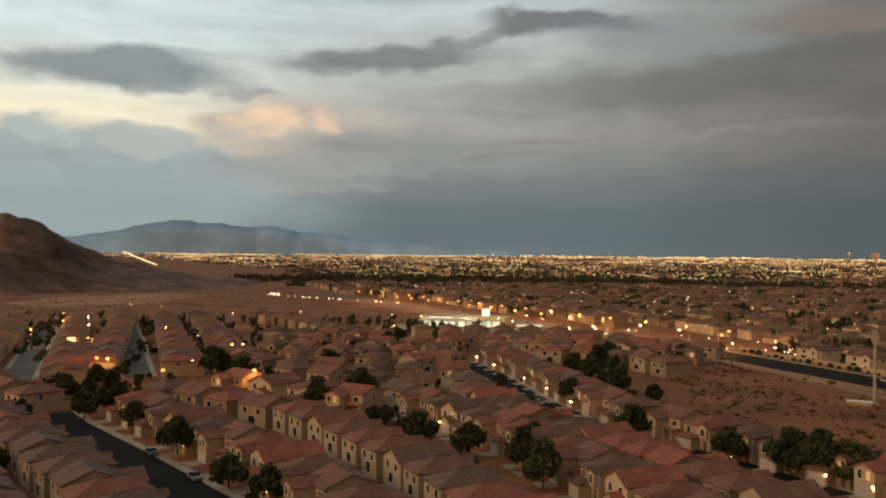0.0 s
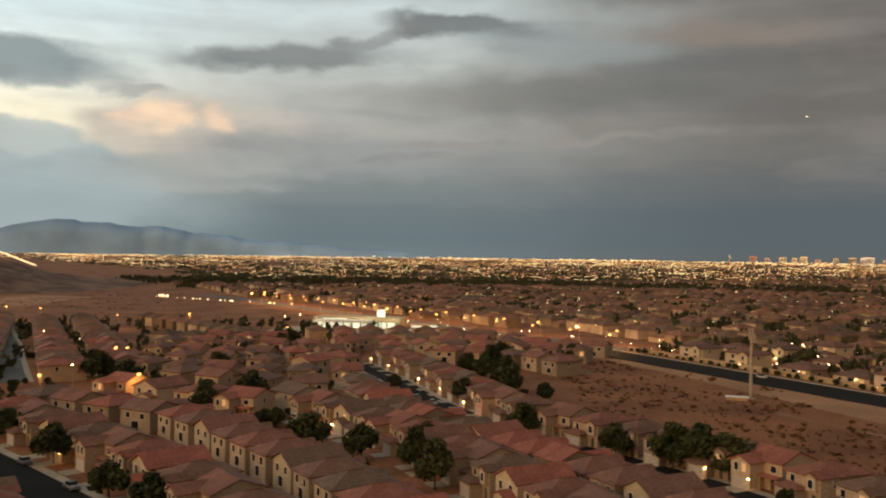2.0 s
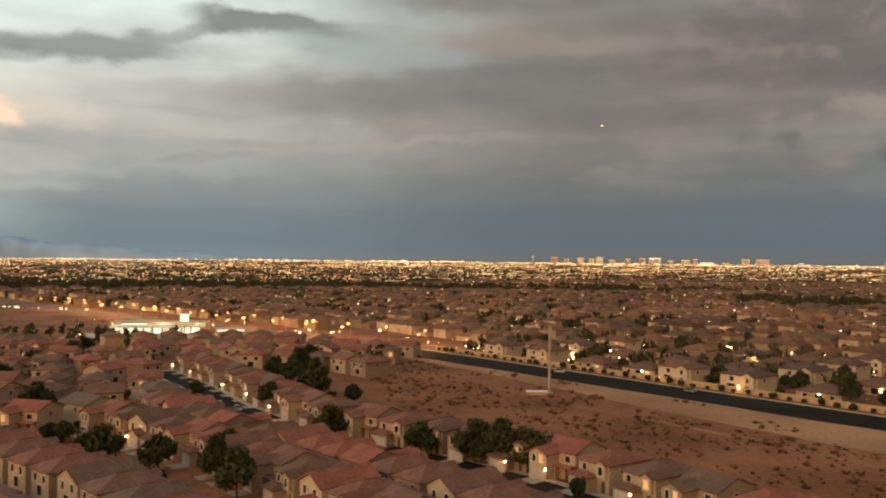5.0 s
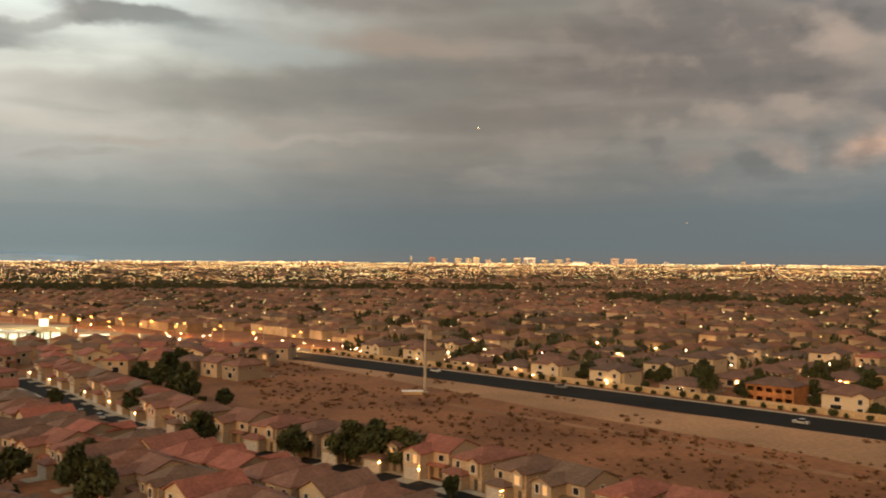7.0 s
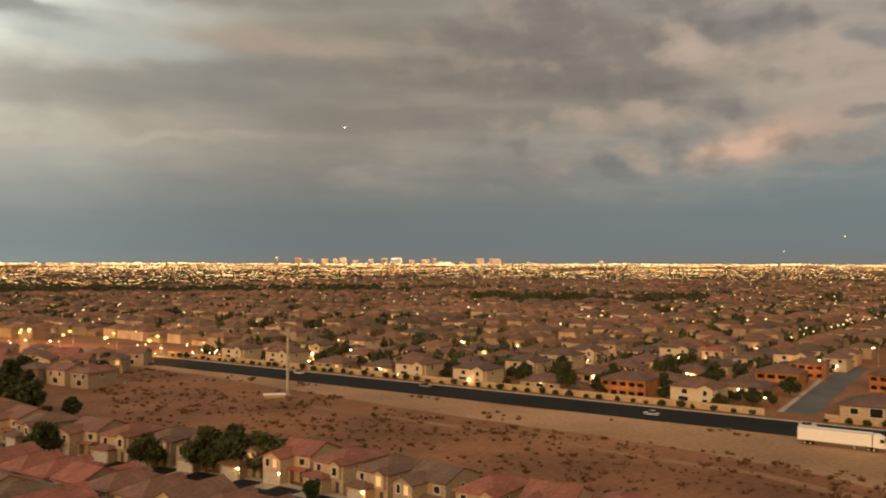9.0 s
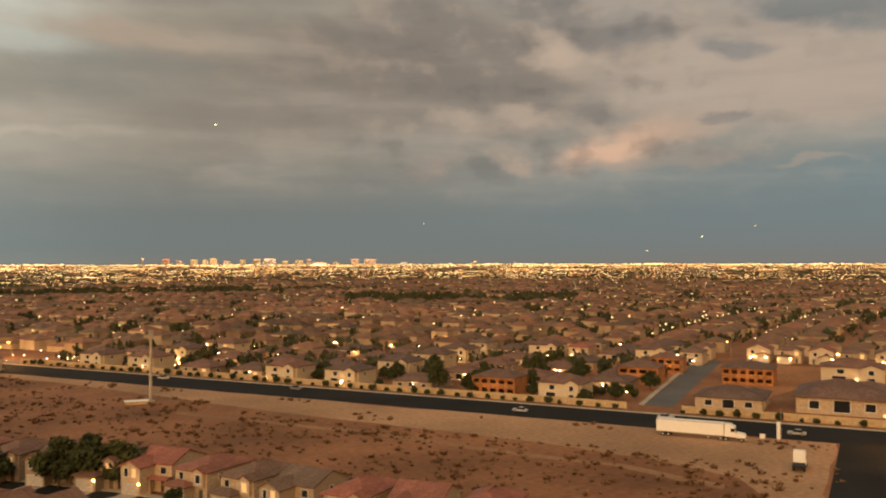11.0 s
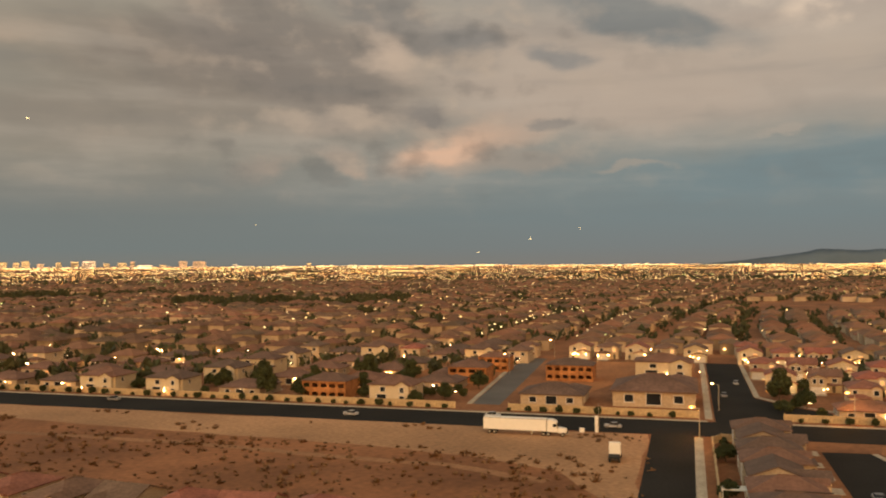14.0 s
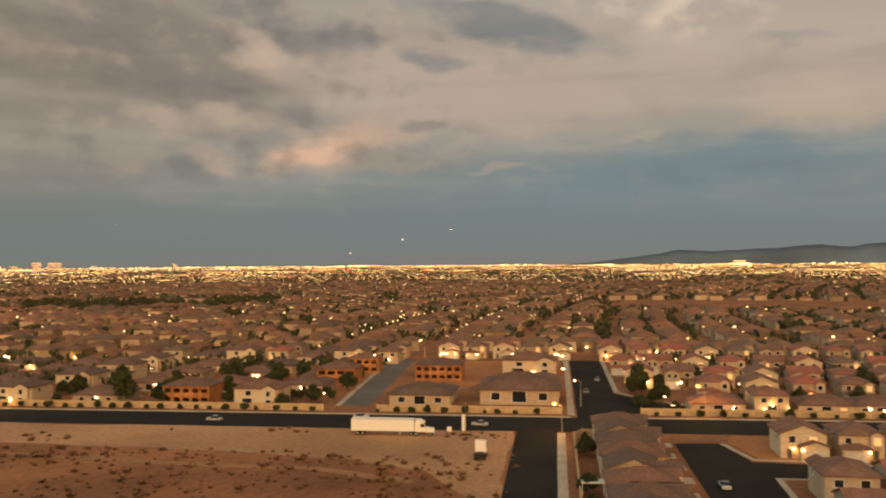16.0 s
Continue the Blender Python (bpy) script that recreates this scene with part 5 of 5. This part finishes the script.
def lit_stair_house(x, y):
    """A narrow block whose tall stair window glows over two floors."""
    e = tagged(new("stair_block"), "narrow tan block with a tall glowing stair window", "building")
    e.matrix_basis = facing(x, y, 0.4, -0.92)
    bm = bmesh.new()
    box(bm, -3.2, 3.2, -2.5, 4, 0, 8.2, 0, "b")
    part("wall", bm, STUCCO, e)
    bm = bmesh.new()
    hip_roof(bm, -3.2, 3.2, -2.5, 4, 8.2)
    part("roof", bm, TILE, e)
    for i in range(4):
        bm = bmesh.new()
        box(bm, -1.5, 1.5, -2.6, -2.5, 0.5 + i * 1.85, 2.1 + i * 1.85)
        part("pane", bm, STAIR_LIGHT, e, "glowing yellow window pane")


lit_stair_house(-153, 358)


# ---- distant estates: roofs, trees and lamps beyond counting ----
def far_estates():
    r = random.Random(11)
    verts, faces, idx = [], [], []
    lamps = []

    def small_house(x, y, ang, w, d, h):
        c, s = math.cos(ang), math.sin(ang)
        z = ground_z(x, y) - 0.3
        k = len(verts)
        def P(a, b, zz):
            return (x + a * c - b * s, y + a * s + b * c, z + zz)
        w, d = w / 2, d / 2
        o, top = 0.5, h + min(w, d) * 0.4
        for zz in (0, h):
            for a, b in ((-w, -d), (w, -d), (w, d), (-w, d)):
                verts.append(P(a, b, zz))
        for a, b in ((-w - o, -d - o), (w + o, -d - o), (w + o, d + o), (-w - o, d + o)):
            verts.append(P(a, b, h - 0.1))
        if w > d:
            verts.extend((P(-w + d, 0, top), P(w - d, 0, top)))
        else:
            verts.extend((P(0, -d + w, top), P(0, d - w, top)))
        for i in range(4):
            j = (i + 1) % 4
            faces.append((k + i, k + j, k + 4 + j, k + 4 + i))
            idx.append(0)
        e, a, b = k + 8, k + 12, k + 13
        if w > d:
            fs = [(e, e + 1, b, a), (e + 1, e + 2, b), (e + 2, e + 3, a, b), (e + 3, e, a)]
        else:
            fs = [(e, e + 1, a), (e + 1, e + 2, b, a), (e + 2, e + 3, b), (e + 3, e, a, b)]
        for f in fs + [(e + 3, e + 2, e + 1, e)]:
            faces.append(f)
            idx.append(1)

    trees = []

    def allowed(x, y, s, v):
        rr, az = math.hypot(x, y), math.degrees(math.atan2(x, y))
        if rr > 1750 or az < -16 or az > 100:
            return False
        # right of the lit avenue, beyond the built rows
        d = (x + 74) * 0.8775 + (y - 802) * 0.4795
        if s < -325 and d < 24:
            return False
        if s >= -325 and v < (458 if s < 24 else 450):
            return False
        wood = noise.noise((x * 0.006, y * 0.006, 3.0))
        if 1150 < rr < 1420 and az < 38 + 4 * math.sin(rr * 0.02) and wood > -0.25:
            return False
        if 900 < rr < 1060 + 3 * (az - 38) and 37 < az < 53 and wood > -0.3:
            return False
        if az > 74 and 780 < rr < 1010:
            return False
        return True

    for block in range(2):
        for i in range(-70, 60):
            for j in range(-18, 130):
                if block == 0:
                    s = -60 + i * 15.0 + r.uniform(-3, 3)
                    v = 452 + j * 17 + (j // 2) * 15 + r.uniform(-1, 1)
                    if s > -140:
                        continue
                    ang = math.atan2(TO_S[1], TO_S[0]) + r.uniform(-0.15, 0.15)
                else:
                    if j < 0:
                        continue
                    bend = 0.00022 * (j * 13.0) ** 2
                    s = i * 17 + (i // 2) * 13 + bend
                    v = 450 + j * 13.0 + r.uniform(-1, 1)
                    if s <= -140:
                        continue
                    ang = math.atan2(TO_V[1], TO_V[0])
                x, y = SV(s, v)
                if not allowed(x, y, s, v):
                    continue
                p = r.random()
                green = noise.noise((x * 0.011, y * 0.011, 6.0))
                if p < 0.84 - 0.35 * max(0.0, green):
                    small_house(x, y, ang, r.uniform(10.5, 13.5), r.uniform(11.5, 14.5), r.choice((3.0, 3.2, 5.2, 5.4, 5.6)))
                else:
                    for _ in range(3):
                        trees.append((x + r.uniform(-7, 7), y + r.uniform(-7, 7), r.uniform(2.2, 4.0)))
                if r.random() < 0.45:
                    lamps.append((x + r.uniform(-8, 8), y + r.uniform(-8, 8), r.uniform(2.5, 6.0), r.choice((0.36, 0.42, 0.5, 0.6, 0.75)), r.random()))
                for _ in range(r.choice((0, 1, 1, 2)) + (1 if green > 0.15 else 0)):
                    q = (0, 1) if block == 0 else (1, 0)
                    a, b = SV(s + q[0] * r.uniform(8, 15) + r.uniform(-4, 4), v + q[1] * r.uniform(8, 15) + r.uniform(-4, 4))
                    trees.append((a, b, r.uniform(1.6, 3.4)))
    for x, y, ang, w, d, h, lit in FAR_HOUSES:
        small_house(x, y, ang, w, d, h)
        if lit:
            lamps.append((x - math.sin(ang) * -8, y - math.cos(ang) * 8, 2.8, 0.42, r.random()))
    trees.extend(FAR_TREES)
    ob = from_arrays("distant_houses", verts, faces, [FAR_WALL, FAR_TILE], idx)
    tagged(ob, "many distant tan houses with reddish tile roofs", "houses", kind="stuff")
    # belts of dark trees
    while len(trees) < 14500:
        az = r.uniform(-14, 100)
        rr = r.uniform(1185, 1395) if az < 38 else r.uniform(900, 1100) if az < 53 else r.uniform(1150, 1750)
        if az > 53 and r.random() < 0.75:
            continue
        x, y = rr * math.sin(radians(az)), rr * math.cos(radians(az))
        if (x + 74) * 0.8775 + (y - 802) * 0.4795 < 30:
            continue
        trees.append((x, y, r.uniform(1.8, 4.0)))
    verts, faces = [], []
    for x, y, size in trees:
        z = ground_z(x, y) - 0.2
        for _ in range(7):
            c = Vector((x + r.gauss(0, size * 0.4), y + r.gauss(0, size * 0.4), z + size * r.uniform(0.5, 1.7)))
            k = len(verts)
            q = [Vector((r.gauss(0, 1), r.gauss(0, 1), r.gauss(0, 1))).normalized() * size * r.uniform(0.4, 0.75) for _ in range(2)]
            up = Vector((r.gauss(0, 0.3), r.gauss(0, 0.3), 1)) * size * r.uniform(0.3, 0.7)
            verts += [tuple(c + q[0]), tuple(c + q[1]), tuple(c - (q[0] + q[1]) * 0.6), tuple(c + up), tuple(c - up * 0.9)]
            faces += [(k, k + 1, k + 3), (k + 1, k + 2, k + 3), (k + 2, k, k + 3), (k + 1, k, k + 4), (k + 2, k + 1, k + 4), (k, k + 2, k + 4)]
    for _ in range(5200):
        az, rr = r.uniform(-22, 97), 1 / (1 / 4700 + (1 / 1450 - 1 / 4700) * r.random())
        if az < -9 and rr < 1500 + (-9 - az) * 150:
            continue
        x, y = rr * math.sin(radians(az)), rr * math.cos(radians(az))
        z, size = ground_z(x, y), r.uniform(2.5, 6.5)
        wide = r.uniform(1.5, 3.5) * size
        for _ in range(4):
            c = Vector((x + r.gauss(0, wide * 0.5), y + r.gauss(0, wide * 0.5), z))
            k = len(verts)
            verts += [tuple(c + Vector((math.cos(a) * size * r.uniform(0.6, 1.1), math.sin(a) * size * r.uniform(0.6, 1.1), -0.5))) for a in (0.3, 1.9, 3.4, 5.0)]
            verts.append(tuple(c + Vector((r.gauss(0, 0.8), r.gauss(0, 0.8), size * r.uniform(0.5, 1.0)))))
            faces += [(k + i, k + (i + 1) % 4, k + 4) for i in range(4)]
    tagged(from_arrays("distant_trees", verts, faces, LEAF_FAR), "belts of dark trees between distant estates", "trees", kind="stuff")
    return lamps


def spark_mesh(name, items, material, label):
    """Many small bright lamps in one mesh: (x, y, z, radius)."""
    verts, faces = [], []
    for x, y, z, q in items:
        k, d = len(verts), math.hypot(x, y)
        w, h = (q * 2.0, q * 0.6) if d > 1300 else (q, q)
        a, b = y / d * w, -x / d * w
        verts += [(x - a, y - b, z), (x + a, y + b, z), (x + b, y - a, z), (x - b, y + a, z), (x, y, z - h), (x, y, z + h)]
        faces += [(k, k + 2, k + 5), (k + 2, k + 1, k + 5), (k + 1, k + 3, k + 5), (k + 3, k, k + 5), (k + 2, k, k + 4), (k + 1, k + 2, k + 4), (k + 3, k + 1, k + 4), (k, k + 3, k + 4)]
    tagged(from_arrays(name, verts, faces, material), label, "lights", kind="stuff")


def city_lights(extra):
    r = random.Random(23)
    sets = {0: [], 1: [], 2: [], 3: []}
    for x, y, z, q, p in extra:
        sets[0 if p < 0.5 else 1 if p < 0.85 else 3].append((x, y, z + ground_z(x, y), q))
    def add(az, rr, q, p, lift=0.0):
        x, y = rr * math.sin(radians(az)), rr * math.cos(radians(az))
        sets[p].append((x, y, ground_z(x, y) + 2 + lift, q))
    # level rows of lamps, closer together towards the skyline
    for _ in range(3000):
        az = r.uniform(-24, 96)
        rr = 1 / (1 / 4800 + (1 / 1420 - 1 / 4800) * r.random() ** 1.9)
        if az < -9 and rr < 1500 + (-9 - az) * 150:
            continue
        den = noise.noise((az * 0.2, rr * 0.002, 1.5))
        if den < -0.1 and r.random() < 0.6:
            continue
        p = r.choices((0, 1, 2, 3), (5, 2.6, 3, 0.4))[0]
        size, step = r.choice((0.5, 0.6, 0.7, 0.85)), r.choice((0.12, 0.16, 0.22, 0.3, 0.45))
        slope = r.uniform(-40, 40) if r.random() < 0.08 else 0.0
        for i in range(r.randint(2, 13)):
            if r.random() < 0.25:
                continue
            d = rr + slope * i * step + r.uniform(-3, 3)
            a = az + (i + r.uniform(-0.3, 0.3)) * step
            if d < 4800 and not (a < -9 and d < 1500 + (-9 - a) * 150):
                add(a, d, d / 1535 * size * r.uniform(0.55, 1.25), p, r.uniform(-1, 2))
    # the far centre of the valley, where the rows run together
    for _ in range(400):
        az, rr = r.uniform(-20, 96), r.uniform(2700, 4800)
        p, step = r.choice((0, 0, 1, 2)), r.uniform(0.07, 0.12)
        for i in range(r.randint(5, 28)):
            if az + i * step > -9 or rr > 3400:
                add(az + i * step, rr + r.uniform(-2, 2), rr / 1535 * r.uniform(0.3, 0.6), p, r.uniform(-1, 1))
    # single bright ones
    for _ in range(500):
        rr = 1 / (1 / 4780 + (1 / 1400 - 1 / 4780) * r.random() ** 1.3)
        az = r.uniform(-8, 96)
        add(az, rr, rr / 1535 * r.choice((0.5, 0.7, 1.0)), r.choice((0, 1, 1, 2)), r.uniform(0, 6))
    # the bright boulevard that runs to the far mountains
    for i in range(120):
        t = i / 119
        az = -20.2 + 1.9 * t + r.uniform(-0.1, 0.1)
        rr = 1 / (1 / 4700 + (1 / 1950 - 1 / 4700) * t)
        x, y = rr * math.sin(radians(az)), rr * math.cos(radians(az))
        sets[1 if i % 3 else 0].append((x, y, ground_z(x, y) + 7, rr / 1535 * 0.7))
    # cars and lamps on the road below the hill
    for i in range(22):
        t = r.random()
        x, y = -165 + 130 * t + r.uniform(-3, 3), 830 - 110 * t
        sets[1].append((x, y, 2.0, 0.55 * r.choice((1, 1, 1.6))))
    for x, y in ((-160, 812), (-156, 806), (-152, 803)):
        sets[1].append((x, y, 4.0, 1.5))
    # bright sheds and arenas on the skyline
    for az, rr, n, w in ((57.5, 4600, 26, 1.6), (47.5, 4600, 30, 3.0), (74.2, 4500, 12, 0.5), (82.3, 4400, 34, 0.7), (68, 4600, 16, 2.0), (36.1, 4300, 24, 0.5), (18, 4650, 30, 5.0), (28, 4300, 46, 5.0), (5, 4650, 22, 5.0), (88, 4500, 20, 3.0)):
        for _ in range(n):
            add(az + r.gauss(0, w * 0.5), rr + r.uniform(-120, 120), rr / 1535 * r.uniform(0.8, 1.5), r.choice((0, 1)), r.uniform(0, 6))
    yard = list(YARD_LAMPS)
    for k in range(200):
        q, v = (r.uniform(-330, -68), r.uniform(264, 455)) if k < 140 else (r.uniform(24, 150), r.uniform(264, 440))
        x, y = SV(q, v)
        yard.append((x, y, r.uniform(1.6, 3.2), r.choice((0.1, 0.13, 0.16))))
    # two lamp-lit streets that run away between the far rows
    for q0, v0, v1 in ((-113, 470, 860), (-50, 462, 900), (64, 470, 760)):
        for k in range(int((v1 - v0) / 15)):
            v = v0 + k * 15 + r.uniform(-4, 4)
            x, y = SV(q0 + 0.00022 * (v - 450) ** 2 + r.choice((-5, 5)), v)
            sets[1].append((x, y, 5.0, 0.42 * r.uniform(0.7, 1.3)))
    for k in range(50):
        t = r.random()
        x, y = SV(r.uniform(-345, -300), r.uniform(250, 300)) if k < 20 else (15 + 95 * t + r.uniform(-8, 30), 540 - 110 * t + r.uniform(-8, 16))
        yard.append((x, y, r.uniform(1.6, 3.5), r.choice((0.09, 0.12, 0.15))))
    spark_mesh("yard_lights", yard, YARD, "scattered warm garden and porch lights")
    spark_mesh("city_lights", sets[0], CITY_WARM, "countless warm city lights across the valley")
    spark_mesh("city_lights", sets[1], CITY_WHITE, "countless white city lights across the valley")
    spark_mesh("city_lights", sets[2], CITY_AMBER, "countless amber city lights across the valley")
    spark_mesh("city_lights", sets[3], CITY_GREEN, "scattered greenish city lights")


city_lights(far_estates())


# ---- skyline towers ----
def tower(az, width, top, glow_mat, share, rr=4450):
    """A high-rise at a bearing; top: its height over the skyline, in degrees; share: how many of its windows are lit."""
    r = random.Random(int(az * 10))
    x, y = rr * math.sin(radians(az)), rr * math.cos(radians(az))
    z0 = ground_z(x, y)
    h = 44 + rr * math.tan(radians(top)) - z0
    e = tagged(new("high_rise"), "distant high-rise with lit windows on the skyline", "tower", "skyline towers")
    e.matrix_basis = facing(x, y, -x, -y, z0)
    d = width * 0.5
    bm = bmesh.new()
    box(bm, -width / 2, width / 2, -d / 2, d / 2, -2, h)
    box(bm, -width * 0.3, width * 0.3, -d * 0.3, d * 0.3, h, h + h * 0.08)
    part("body", bm, TOWERGLASS, e)
    bm = bmesh.new()
    box(bm, -width * 0.46, width * 0.46, -d / 2 - 0.9, -d / 2 - 0.5, h * 0.92, h * 0.985)
    part("crown_light", bm, glow_mat, e, "glowing band below the roof")
    bm = bmesh.new()
    cols, rows = max(3, int(width / 5)), max(4, int(h / 6))
    for i in range(cols):
        for j in range(rows):
            if r.random() < share:
                a, b = -width / 2 + (i + 0.25) * width / cols, (j + 0.2) * h * 0.9 / rows
                box(bm, a, a + width / cols * 0.5, -d / 2 - 0.4, -d / 2 + 0.1, b, b + h / rows * 0.45)
    if len(bm.faces) == 0:
        box(bm, -1, 1, -d / 2 - 0.4, -d / 2, 3, 6)
    tagged(part("lit_windows", bm, glow_mat, e), kind="stuff")


for az, width, top, g, share in ((25.1, 10, 0.3, TOWER_WHITE, 0.2), (26.5, 34, 0.26, SIGN_RED, 0.25), (27.3, 26, 0.16, TOWER_PINK, 0.5), (28.2, 34, 0.22, TOWER_WARM, 0.6), (28.9, 26, 0.2, TOWER_WARM, 0.7), (29.4, 34, 0.28, TOWER_WARM, 0.9), (30.2, 30, 0.12, TOWER_PINK, 0.5),
                                (31.2, 26, 0.2, TOWER_WARM, 0.15), (32.1, 34, 0.24, TOWER_WARM, 0.2), (32.9, 60, 0.27, TOWER_WHITE, 0.22), (33.9, 30, 0.12, TOWER_WARM, 0.4), (34.8, 40, 0.16, TOWER_WARM, 0.45), (35.4, 22, 0.24, TOWER_PINK, 0.4), (36.1, 70, 0.02, TOWER_WHITE, 0.9), (37.2, 34, 0.02, TOWER_WARM, 0.5),
                                (38.4, 40, 0.24, TOWER_PINK, 0.55), (39.4, 62, 0.23, TOWER_PINK, 0.55), (41.6, 22, 0.03, TOWER_WHITE, 0.5), (46.3, 18, 0.1, TOWER_WARM, 0.4), (82.3, 60, 0.1, TOWER_WARM, 0.9)):
    tower(az, width, top - 0.07, g, min(0.95, share + 0.2))


# ---- aircraft on approach ----
def aircraft(az, el, rr, size):
    x, y = rr * math.sin(radians(az)), rr * math.cos(radians(az))
    e = tagged(new("aircraft"), "distant aircraft with a bright landing light", "aircraft", "aircraft on approach")
    e.matrix_basis = facing(x, y, -x, -y, 44 + rr * math.tan(radians(el)))
    bm = bmesh.new()
    tube(bm, (0, 0, 0), (0, size * 2.0, 0), size * 0.22, size * 0.1, 8)
    part("fuselage", bm, WHITE, e)
    bm = bmesh.new()
    box(bm, -size * 1.1, size * 1.1, size * 0.7, size * 1.1, -0.15, 0.15)
    part("wing", bm, WHITE, e)
    bm = bmesh.new()
    ball(bm, (0, -size * 0.3, 0), size * 0.5, 0, 1, 0.55)
    part("landing_light", bm, CITY_WHITE, e)


aircraft(29.5, 8.7, 4000, 10)
aircraft(57.4, 0.68, 4500, 7)
aircraft(60.8, 1.55, 4400, 8)
aircraft(64.0, 2.2, 4400, 6)
aircraft(42.9, 2.5, 4500, 4)
